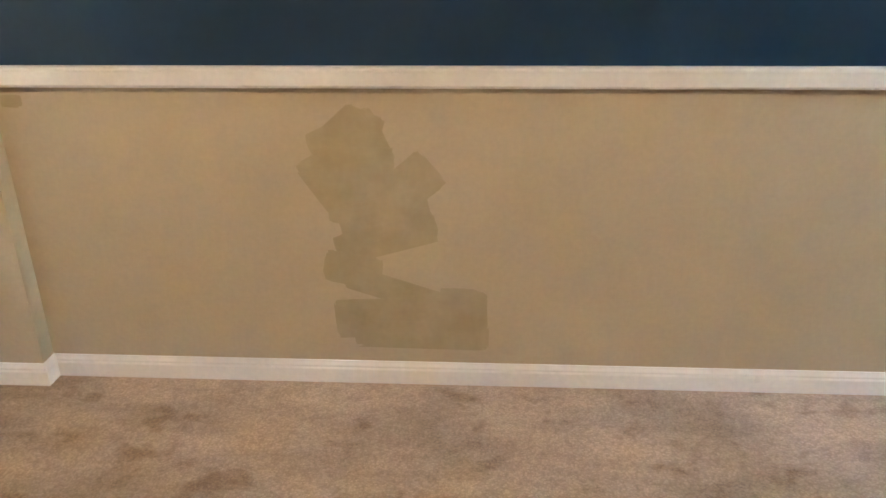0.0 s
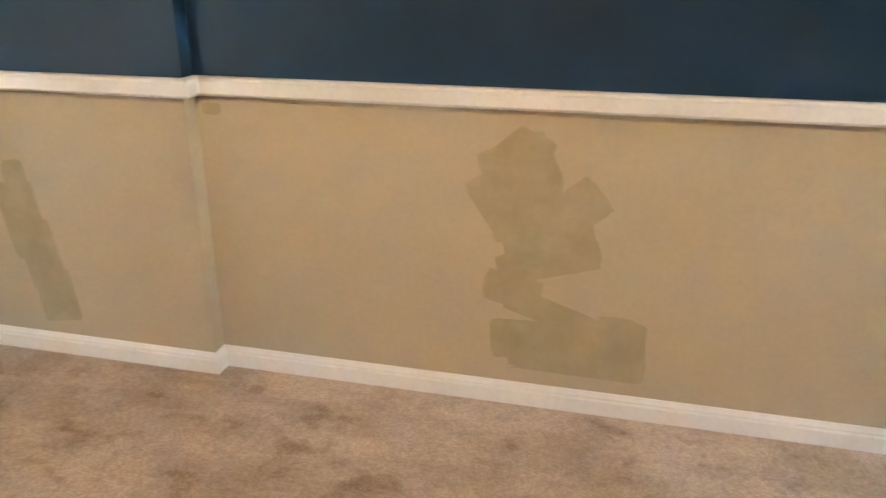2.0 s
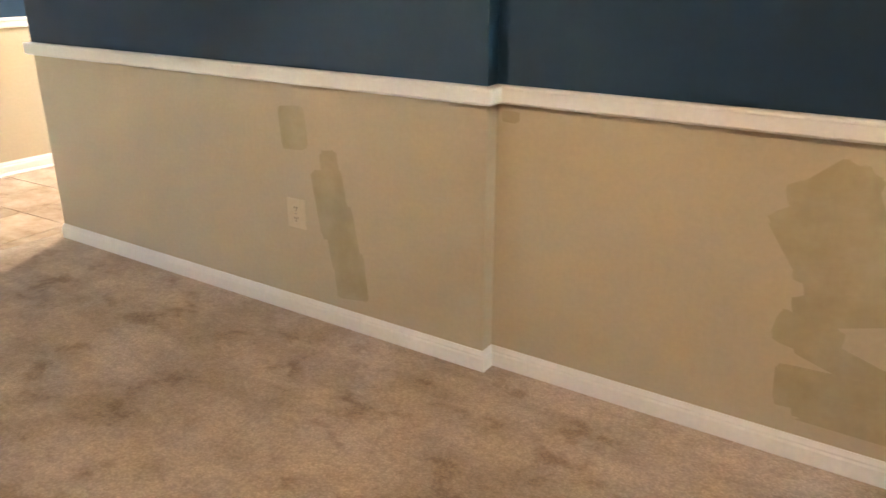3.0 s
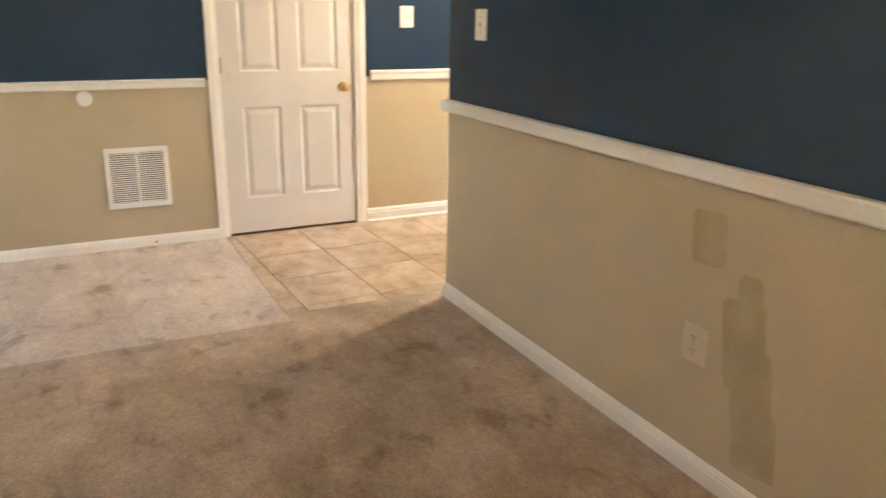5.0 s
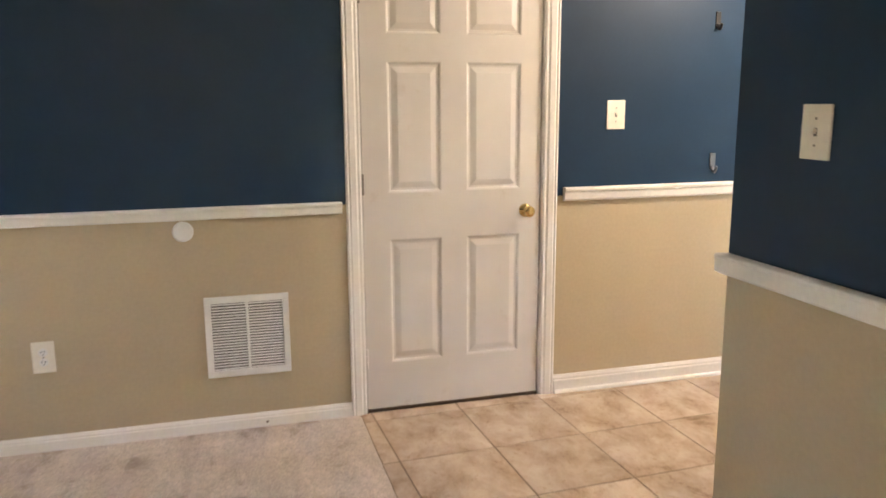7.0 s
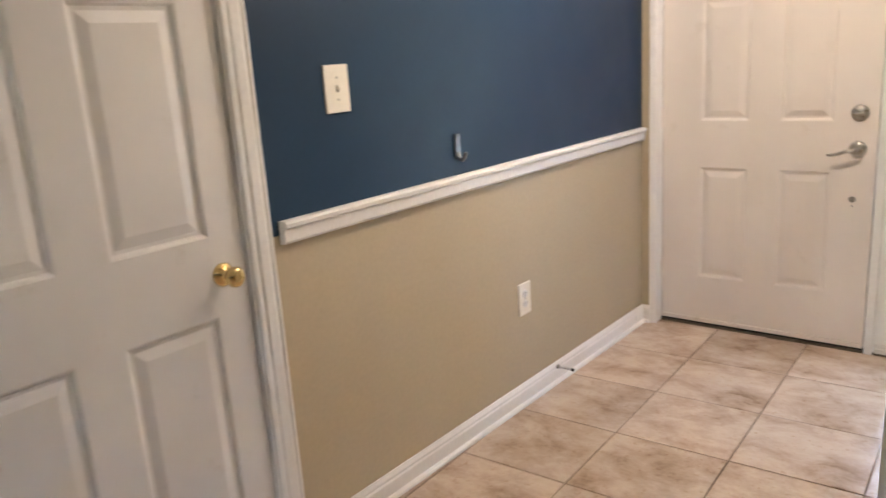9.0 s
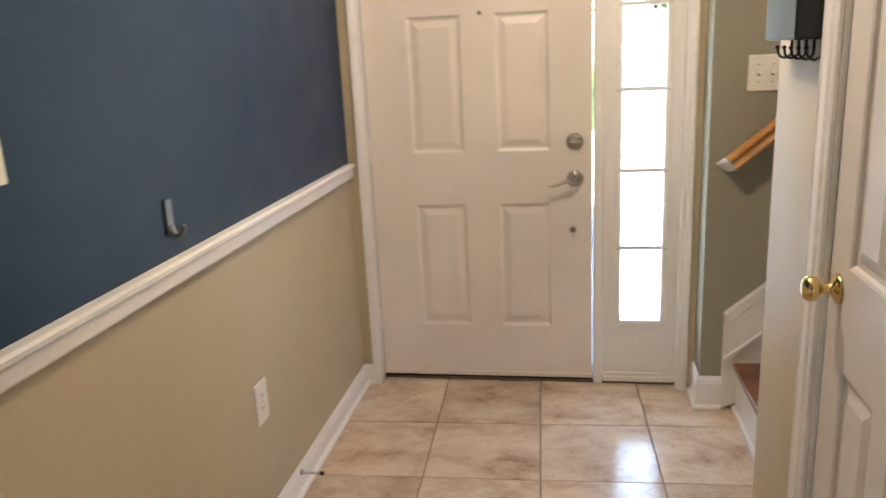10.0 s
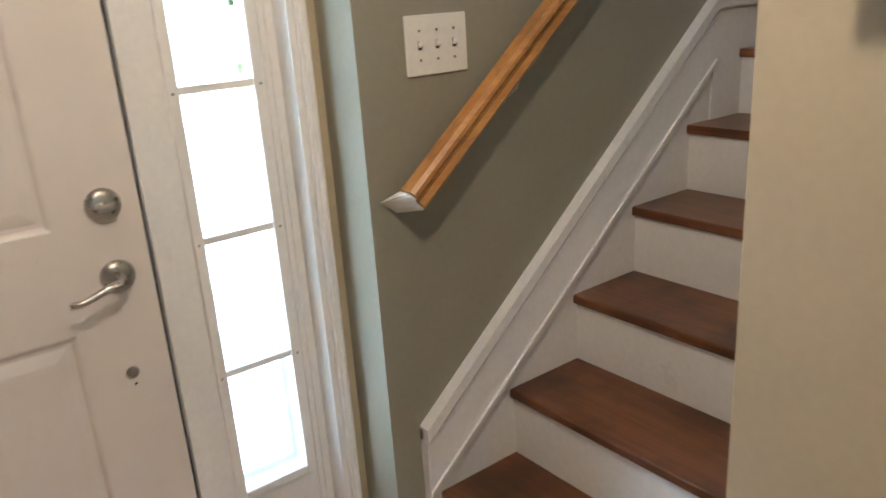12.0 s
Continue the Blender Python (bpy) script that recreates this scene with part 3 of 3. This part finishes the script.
part("mullion", box(0.995, 1.030, 0.052, 0.155, 0, 2.046, 0.003), M_trim, surround)

# sidelight: panel with a tall four-light glazed opening
side = thing("window_1", pose(-4.300, 4.425, 0, 0, 0, NORTH), "white sidelight window with stacked panes beside the entrance", "window", kind="structure")
G0, G1, GZ0, GZ1 = 0.068, 0.236, 0.281, 1.862
for a in ((0, G0, 0.03, 2.046), (G1, 0.300, 0.03, 2.046), (G0, G1, 0.03, GZ0), (G0, G1, GZ1, 2.046)):
    part("panel_board", box(a[0], a[1], 0.0, 0.044, a[2], a[3]), M_trim, side)
for a in ((G0 - 0.020, G0 + 0.004, GZ0 - 0.020, GZ1 + 0.020), (G1 - 0.004, G1 + 0.020, GZ0 - 0.020, GZ1 + 0.020)):
    part("glazing_frame", box(a[0], a[1], -0.010, 0.004, a[2], a[3], 0.003), M_trim, side)
for z in (GZ0 - 0.020, GZ1 - 0.004):
    part("glazing_frame", box(G0 + 0.004, G1 - 0.004, -0.010, 0.004, z, z + 0.024, 0.003), M_trim, side)
MUNT = [0.597, 0.913, 1.230, 1.546]
for z in MUNT:
    part("muntin", box(G0 + 0.004, G1 - 0.004, -0.007, 0.004, z - 0.008, z + 0.008, 0.003), M_trim, side)
    for x in (G0 - 0.010, G1 + 0.011):
        part("screw", turned([(0.003, 0), (0.003, 0.001), (0, 0.0015)], Matrix.Translation((x, -0.010, z - 0.004)) @ OUT, 8), M_bronze, side)
edges = [GZ0, *MUNT, GZ1]
for za, zb in zip(edges, edges[1:]):
    pane = part("pane", box(G0, G1, 0.016, 0.020, za + 0.001, zb - 0.001), M_glass, side)
    pane.visible_shadow = False
for z, o in ((0.032, 0.012), (0.050, 0.007)):
    part("sill_moulding", box(0.004, 0.296, -o, 0.0, z - 0.022, z, 0.003), M_trim, side)
for x in (0.262, 0.278):
    part("bead", box(x, x + 0.006, -0.005, 0.001, 0.06, 2.0, 0.002), M_trim, side)

# unseen windows that let daylight in
for nm, m, w, h, lab in (("window_2", pose(XE, N2 + 0.1 - 0.38, 1.0, 0, 0, EAST), 0.8, 1.05, "white framed dining window"), ("window_3", pose(XE - 7.4, SY, 0.9, 0, 0, 180), 0.6, 1.15, "white framed back window")):
    root = thing(nm, m, lab, "window", kind="structure")
    for a in ((0, 0.05, 0, h), (w - 0.05, w, 0, h), (w / 2 - 0.03, w / 2 + 0.03, 0.05, h - 0.05)):
        part("window_frame", box(a[0], a[1], 0.04, 0.10, a[2], a[3], 0.004), M_trim, root)
    for z in (0, h - 0.05):
        part("window_frame", box(0.05, w - 0.05, 0.04, 0.10, z, z + 0.05, 0.004), M_trim, root)
    for xa, xb in ((0.05, w / 2 - 0.03), (w / 2 + 0.03, w - 0.05)):
        part("pane", box(xa, xb, 0.068, 0.072, 0.05, h - 0.05), M_glass, root).visible_shadow = False

# ---------------------------------------------------------------- stairs
RUN, RISE, X0 = 0.2425, 0.195, -3.813
stairs = thing("staircase", pose(X0, 3.34, 0), "wooden staircase with brown treads and white risers", "stairs", kind="structure")
for k in range(6):
    x, z = k * RUN, (k + 1) * RISE
    deep = RUN + 0.024 if k < 5 else 1.5
    part("tread", box(x, x + deep, 0.0, 0.874, z - 0.026, z, 0.007, None, 3), M_tread, stairs, "dark stained wooden tread")
    part("riser", box(x + 0.014, x + 0.030, 0.0, 0.874, z - RISE, z - 0.026), M_trim, stairs, "white painted riser")
part("shoe_moulding", box(0.0, 0.014, 0.0, 0.86, 0, 0.02, 0.004), M_trim, stairs)
SL = RISE / RUN


def slope_board(x0, x1, za, zb, y0, y1, bm=None):
    """A board whose top runs from (x0, za) to (x1, zb); it reaches down to the drop given by depth."""
    one = bmesh.new()
    pts = [(x0, za[0]), (x1, zb[0]), (x1, zb[1]), (x0, za[1])]
    f = [one.verts.new((x, y0, z)) for x, z in pts]
    g = [one.verts.new((x, y1, z)) for x, z in pts]
    one.faces.new(f)
    one.faces.new(g[::-1])
    for i in range(4):
        one.faces.new((f[i], g[i], g[(i + 1) % 4], f[(i + 1) % 4]))
    return join(one, bm)


YW = STAIR_Y - 3.34
XT, ZT, XB, ZB = -2.735 - X0, 1.325, -3.855 - X0, 0.392
part("skirt_board", slope_board(XB, XT, (ZB, 0.0), (ZT, ZT - 0.75), YW - 0.012, YW - 0.0005), M_trim, stairs, "white skirt board along the wall")
part("skirt_face", slope_board(XB, XT, (ZB - 0.03, ZB - 0.185), (ZT - 0.03, ZT - 0.185), YW - 0.026, YW - 0.012), M_trim, stairs)
part("skirt_cap", slope_board(XB, XT, (ZB + 0.006, ZB - 0.030), (ZT + 0.006, ZT - 0.030), YW - 0.034, YW - 0.0005), M_trim, stairs)
part("skirt_bead", slope_board(XB, XT, (ZB - 0.038, ZB - 0.048), (ZT - 0.038, ZT - 0.048), YW - 0.030, YW - 0.026), M_trim, stairs)
part("skirt_bead", slope_board(XB, XT, (ZB - 0.172, ZB - 0.186), (ZT - 0.172, ZT - 0.186), YW - 0.033, YW - 0.026), M_trim, stairs)
part("landing_skirt", box(XT, XT + 1.4, YW - 0.018, YW - 0.0005, 0.9, ZT), M_trim, stairs)
part("landing_cap", box(XT, XT + 1.4, YW - 0.027, YW - 0.018, ZT - 0.03, ZT + 0.006), M_trim, stairs)

# handrail
ang = math.atan(0.825)
hr = thing("handrail", pose(-3.865, STAIR_Y - 0.062, 0.975), "oak stair handrail with a pale primed wall return", "handrail")
prof_h = [(-0.020, -0.030), (0.020, -0.030), (0.024, -0.022), (0.017, -0.008), (0.018, 0.004), (0.028, 0.014), (0.028, 0.024), (0.018, 0.033), (-0.018, 0.033), (-0.028, 0.024), (-0.028, 0.014), (-0.018, 0.004), (-0.017, -0.008), (-0.024, -0.022)]
prof_h = [(y * 0.9, z * 0.88) for y, z in prof_h]


def rail_bar(length, start=0.0):
    one = bmesh.new()
    a = [one.verts.new((start, y, z)) for y, z in prof_h]
    b = [one.verts.new((length, y, z)) for y, z in prof_h]
    k = len(prof_h)
    for i in range(k):
        one.faces.new((a[i], a[(i + 1) % k], b[(i + 1) % k], b[i]))
    one.faces.new(a[::-1])
    one.faces.new(b)
    one.transform(Matrix.Rotation(-ang, 4, "Y"))
    return one


part("rail", rail_bar(2.2), M_rail, hr)
ret = bmesh.new()
pa = [ret.verts.new((0.0 + (0.028 - y) * 0.0 - 0.004, y, z)) for y, z in prof_h]
ret_w = []
for y, z in prof_h:
    ret_w.append(ret.verts.new((-0.034 - 0.2 * z, 0.061, z * 0.9 - 0.004)))
kk = len(prof_h)
for i in range(kk):
    ret.faces.new((pa[i], pa[(i + 1) % kk], ret_w[(i + 1) % kk], ret_w[i]))
ret.faces.new(pa[::-1])
ret.faces.new(ret_w)
ret.transform(Matrix.Rotation(-ang, 4, "Y"))
part("wall_return", ret, M_bare, hr, "pale primed mitred return")
for d in (0.40, 1.45):
    bx, bz = d * math.cos(ang), d * math.sin(ang)
    bb = tube([(bx, 0.0, bz - 0.036), (bx, 0.004, bz - 0.058), (bx, 0.03, bz - 0.075), (bx, 0.058, bz - 0.080)], 0.006, 8)
    turned([(0.022, 0), (0.022, 0.004), (0, 0.006)], Matrix.Translation((bx, 0.061, bz - 0.08)) @ OUT, 16, bb)
    part("bracket", bb, M_nickel, hr, "metal handrail bracket")

# ---------------------------------------------------------------- switches and outlets


def plate(name, m, w, h, label, category):
    root = thing(name, m, label, category)
    part("cover_plate", box(-w / 2, w / 2, -0.006, 0.0, -h / 2, h / 2, 0.0028), M_plate, root)
    return root


def switch(m, gangs, w, h, label):
    root = plate("light_switch", m, w, h, label, "light switch")
    for g in range(gangs):
        x = (g - (gangs - 1) / 2) * 0.046
        part("toggle_slot", box(x - 0.0050, x + 0.0050, -0.0066, -0.004, -0.009, 0.009), M_duct, root)
        one = box(x - 0.004, x + 0.004, -0.016, -0.004, -0.006, 0.005, 0.0015)
        one.transform(Matrix.Rotation(radians(-18), 4, "X"))
        part("toggle", one, M_plate, root)
        for z in (-0.030, 0.030):
            part("screw", turned([(0.003, 0), (0.003, 0.001), (0, 0.0016)], Matrix.Translation((x, -0.006, z)) @ OUT, 10), M_bronze, root)
    return root


def outlet(m, w, h, label):
    root = plate("wall_outlet", m, w, h, label, "outlet")
    for z in (-0.020, 0.020):
        face = turned([(0.0165, 0.0), (0.0165, 0.0015), (0.015, 0.0025), (0, 0.0025)], Matrix.Translation((0, -0.0055, z)) @ OUT, 20)
        sock = part("socket", face, M_plastic, root)
        for x in (-0.006, 0.006):
            part("slot", box(x - 0.0012, x + 0.0012, -0.0086, -0.0075, z - 0.001, z + 0.008), M_dark, sock)
        part("slot", box(-0.0022, 0.0022, -0.0086, -0.0075, z - 0.010, z - 0.006), M_dark, sock)
    part("screw", turned([(0.003, 0), (0.003, 0.001), (0, 0.0016)], Matrix.Translation((0, -0.006, 0)) @ OUT, 10), M_bronze, root)
    return root


dining_outlet = outlet(pose(-2.259, N1, 0.415, 0, 0, NORTH), 0.090, 0.115, "yellowed beige duplex outlet beside a touch-up patch")
outlet(pose(WX, -0.049, 0.388, 0, 0, WEST), 0.082, 0.126, "ivory duplex outlet on the beige wall")
outlet(pose(WX, 3.286, 0.432, 0, 0, WEST), 0.080, 0.128, "ivory duplex outlet under the foyer chair rail")
switch(pose(WX, 2.397, 1.300, 0, 0, WEST), 1, 0.090, 0.130, "ivory toggle switch on the navy wall")
switch(pose(-3.600, N1, 1.288, 0, 0, NORTH), 1, 0.090, 0.124, "ivory toggle switch on the dark navy wall")
switch(pose(-3.733, STAIR_Y, 1.281, 0, 0, NORTH), 3, 0.163, 0.124, "ivory triple toggle switch on the sage wall")

for ob in dining_outlet.children:
    ob.data.materials[0] = M_tan_plate if not ob.name.startswith("screw") else M_bronze

painted = outlet(pose(1.086, N2, 0.386, 0, 0, NORTH), 0.080, 0.118, "duplex outlet painted over in beige")
for ob in painted.children:
    if ob.name.startswith("cover_plate"):
        ob.data.materials[0] = M_beige

# ---------------------------------------------------------------- return-air grille
vent = thing("wall_vent", pose(WX, 0.7305, 0.409, 0, 0, WEST), "white louvred return-air grille on the beige wall", "vent")
W2, H2 = 0.170, 0.172
# flat dark sheet on the wall paints the shade behind the slats
part("backing", box(-W2 + 0.02, W2 - 0.02, -0.002, 0.0, -H2 + 0.02, H2 - 0.02), M_duct, vent, "dark sheet standing in for the shaded duct")
for a in ((-W2, W2, H2 - 0.028, H2), (-W2, W2, -H2, -H2 + 0.028), (-W2, -W2 + 0.026, -H2 + 0.028, H2 - 0.028), (W2 - 0.026, W2, -H2 + 0.028, H2 - 0.028)):
    part("frame", box(a[0], a[1], -0.013, 0.0, a[2], a[3], 0.003), M_plastic, vent)
part("centre_bar", box(-0.006, 0.006, -0.012, 0.0, -H2 + 0.028, H2 - 0.028, 0.002), M_plastic, vent)
one = box(-0.069, 0.069, -0.0105, -0.0095, -0.0031, 0.0031)
one.transform(Matrix.Translation((0, -0.007, 0)) @ Matrix.Rotation(radians(-38), 4, "X") @ Matrix.Translation((0, 0.010, 0)))
slat_mesh = mesh_of(one, "slat", M_plastic)
for sx in (-0.0755, 0.0755):
    for k in range(24):
        ob = new("slat", slat_mesh)
        ob.parent = vent
        ob.location = (sx, 0, -0.138 + k * 0.012)
disc = thing("wall_bumper", pose(WX, 0.500, 0.858, 0, 0, WEST), "round white plastic door bumper under the chair rail", "wall bumper")
part("disc", turned([(0.041, 0), (0.041, 0.004), (0.037, 0.007), (0.030, 0.006), (0.0, 0.005)], OUT, 32), M_plastic, disc, "", True)

# ---------------------------------------------------------------- coat hooks, door stop


def coat_hook(m, mat, label, scale=1.0):
    root = thing("coat_hook", m, label, "hook", "coat hooks on the navy wall")
    s = scale
    part("back_plate", box(-0.014 * s, 0.014 * s, -0.007 * s, 0, -0.005 * s, 0.075 * s, 0.0025), mat, root)
    part("prong", tube([(0, -0.003 * s, 0.012 * s), (0, -0.012 * s, -0.006 * s), (0, -0.022 * s, -0.012 * s), (0, -0.031 * s, -0.004 * s), (0, -0.036 * s, 0.008 * s), (0, -0.038 * s, 0.014 * s)], 0.0080 * s, 10, None, 0.8), mat, root, "", True)
    return root


coat_hook(pose(WX, 2.918, 1.040, 0, 0, WEST), M_pewter, "small pewter coat hook above the chair rail")
for y in (2.905, 3.125, 3.340):
    coat_hook(pose(WX, y, 1.695, 0, 0, WEST), M_black, "small black coat hook high on the navy wall", 0.9)
stop = thing("door_stop", pose(WX + 0.014, 3.50, 0.070, 0, 0, WEST), "thin metal spring door stop on the baseboard", "door stop")
part("base", turned([(0.010, 0), (0.010, 0.003), (0.005, 0.006), (0, 0.006)], OUT, 14), M_bronze, stop)
spring = [(0.0045 * math.cos(k * 0.9), -0.004 - 0.0012 * k, 0.0045 * math.sin(k * 0.9)) for k in range(55)]
part("spring", tube(spring, 0.0014, 5), M_bronze, stop)
part("tip", turned([(0.006, 0.066), (0.007, 0.069), (0.006, 0.078), (0, 0.080)], OUT, 12), M_dark, stop)

nick = thing("screw", pose(WX + 0.014, 0.79, 0.022, 0, 0, WEST), "small dark screw head in the white baseboard", "screw")
part("head", turned([(0.006, 0), (0.006, 0.003), (0.003, 0.005), (0, 0.005)], OUT, 12), M_bronze, nick)

# black shelf with hooks beside the closet
rack = thing("hook_shelf", pose(EX, 3.132, 1.398, 0, 0, EAST), "black metal wall shelf with coat hooks", "hook shelf")
part("shelf_base", box(-0.120, 0.120, -0.062, 0.0, 0.0, 0.006, 0.002), M_black, rack)
part("front_panel", box(-0.120, 0.120, -0.062, -0.058, 0.006, 0.105, 0.002), M_black, rack)
part("back_panel", box(-0.120, 0.120, -0.004, 0.0, 0.006, 0.125, 0.001), M_black, rack)
for x in (-0.120, 0.116):
    part("side_panel", box(x, x + 0.004, -0.058, -0.004, 0.006, 0.105, 0.001), M_black, rack)
for k in range(5):
    x = -0.112 + k * 0.056
    hp = [(x, -0.006, 0.004), (x, -0.006, -0.020)]
    hp += [(x, -0.020 + 0.014 * math.cos(a), -0.026 - 0.014 * math.sin(a)) for a in (0.2, 0.8, 1.57, 2.3, 2.9)]
    hp += [(x, -0.036, -0.018)]
    hook = part("hook", tube(hp, 0.0032, 8), M_black, rack, "black wire hook", True)
    bmk = bmesh.new()
    bmesh.ops.create_uvsphere(bmk, u_segments=10, v_segments=8, radius=0.0052, matrix=Matrix.Translation((x, -0.036, -0.016)))
    part("hook_tip", bmk, M_black, hook)

# foyer ceiling lamp (above the view)
fl = thing("ceiling_light", pose(-4.5, 3.22, CEIL), "flush ceiling light in the foyer", "ceiling light")
part("canopy", turned([(0.15, -0.03), (0.16, -0.02), (0.16, 0.0), (0.0, 0.0)], None, 32), M_brass, fl, "", True)
part("finial", turned([(0.0, -0.10), (0.012, -0.095), (0.012, -0.03), (0, -0.03)], None, 12), M_brass, fl)
dl = thing("pendant_light", pose(-0.6, 0.2, CEIL), "small pendant light over the dining area", "pendant light")
part("canopy", turned([(0.05, -0.02), (0.06, 0.0), (0.0, 0.0)], None, 24), M_brass, dl, "", True)

# ---------------------------------------------------------------- outdoors through the sidelight
def tree(x, y, h, seed):
    rnd = random.Random(seed)
    root = thing("tree", pose(x, y, -0.2), "leafy green garden tree beyond the front walk", "tree")
    bm = tube([(0, 0, 0), (0.05, 0.02, h * 0.2), (0.0, 0.06, h * 0.45), (0.08, 0, h * 0.8)], 0.14, 10, None, 0.35)
    for k in range(7):
        a = k * 2.4
        z = h * (0.3 + 0.07 * k)
        tube([(0.03, 0.03, z), (math.cos(a) * h * 0.14, math.sin(a) * h * 0.14, z + h * 0.08), (math.cos(a) * h * 0.25, math.sin(a) * h * 0.25, z + h * 0.2)], 0.04, 6, bm, 0.3)
    part("trunk", bm, M_bark, root)
    vs, fs = [], []
    for k in range(2600):
        a, u = rnd.random() * 2 * math.pi, rnd.random() ** 0.4
        zz = rnd.random()
        r = h * 0.34 * u * (0.55 + 0.6 * math.sin(math.pi * min(1, zz * 0.9 + 0.1))) * (0.8 + 0.3 * math.sin(3 * a + zz * 5))
        c = Vector((r * math.cos(a), r * math.sin(a), h * (0.28 + 0.75 * zz)))
        d = Vector((rnd.gauss(0, 1), rnd.gauss(0, 1), rnd.gauss(0, 0.6))).normalized() * 0.13
        e = d.orthogonal().normalized() * 0.06
        i = len(vs)
        vs += [c - d, c + e, c + d, c - e]
        fs.append((i, i + 1, i + 2, i + 3))
    me = bpy.data.meshes.new("crown")
    me.from_pydata([tuple(v) for v in vs], [], fs)
    me.materials.append(M_leaf)
    ob = new("crown", me)
    ob.parent = root


tree(-5.6, 21.5, 5.5, 1)
tree(-1.2, 23.0, 6.5, 2)
tree(3.8, 22.0, 6.0, 5)
tree(-8.5, 21.0, 6.0, 3)
tree(0.4, 15.8, 6.0, 4)

# ---------------------------------------------------------------- floor tiles
tiles = thing("floor", pose(0, 0, 0), "beige mottled ceramic floor tiles with brown grout", "floor", kind="structure")
PITCH_U, PITCH_V, SKEW, GAP = 0.402, 0.393, radians(2.35), 0.0048
GU, GV = Vector((math.cos(SKEW), math.sin(SKEW))), Vector((-math.sin(SKEW), math.cos(SKEW)))
ORIGIN = Vector((-4.545, 4.027))


def clip(poly, axis, limit, keep_less):
    """The part of a convex outline on one side of x or y = limit."""
    out = []
    for p, q in zip(poly, poly[1:] + poly[:1]):
        inp, inq = (p[axis] < limit) == keep_less, (q[axis] < limit) == keep_less
        if inp:
            out.append(p)
        if inp != inq:
            out.append(p.lerp(q, (limit - p[axis]) / (q[axis] - p[axis])))
    return out


def tile_body(poly):
    """A slab with a narrow chamfer round its top."""
    mid = sum(poly, Vector((0, 0))) / len(poly)
    bm = bmesh.new()
    rings = []
    for z, shrink in ((-0.011, 0.0), (-0.0016, 0.0), (0.0, 0.0016)):
        rings.append([bm.verts.new(((p - mid) * (1 - shrink / max((p - mid).length, 0.01))).to_3d() + Vector((0, 0, z))) for p in poly])
    k = len(poly)
    for a, b in zip(rings, rings[1:]):
        for i in range(k):
            bm.faces.new((a[i], a[(i + 1) % k], b[(i + 1) % k], b[i]))
    bm.faces.new(rings[0][::-1])
    bm.faces.new(rings[-1])
    return bm, mid


for i in range(-4, 4):
    for j in range(-9, 3):
        c = ORIGIN + GU * PITCH_U * (i + 0.5) + GV * PITCH_V * (j + 0.5)
        poly = [c + GU * (su * (PITCH_U - GAP) / 2) + GV * (sv * (PITCH_V - GAP) / 2) for su, sv in ((-1, -1), (1, -1), (1, 1), (-1, 1))]
        east = -3.802 if c.y > 3.2 else (-3.945 if c.y > 2.0 else -3.966)
        for axis, limit, less in ((0, WX, False), (0, east, True), (1, 1.195, False), (1, 4.44, True)):
            poly = clip(poly, axis, limit, less) if len(poly) > 2 else []
        if len(poly) < 3 or max(p.x for p in poly) - min(p.x for p in poly) < 0.02 or max(p.y for p in poly) - min(p.y for p in poly) < 0.02:
            continue
        bm, mid = tile_body(poly)
        t = part("tile", bm, M_tile, tiles)
        t.location = (mid.x, mid.y, random.Random(i * 31 + j).uniform(-0.0006, 0.0006))
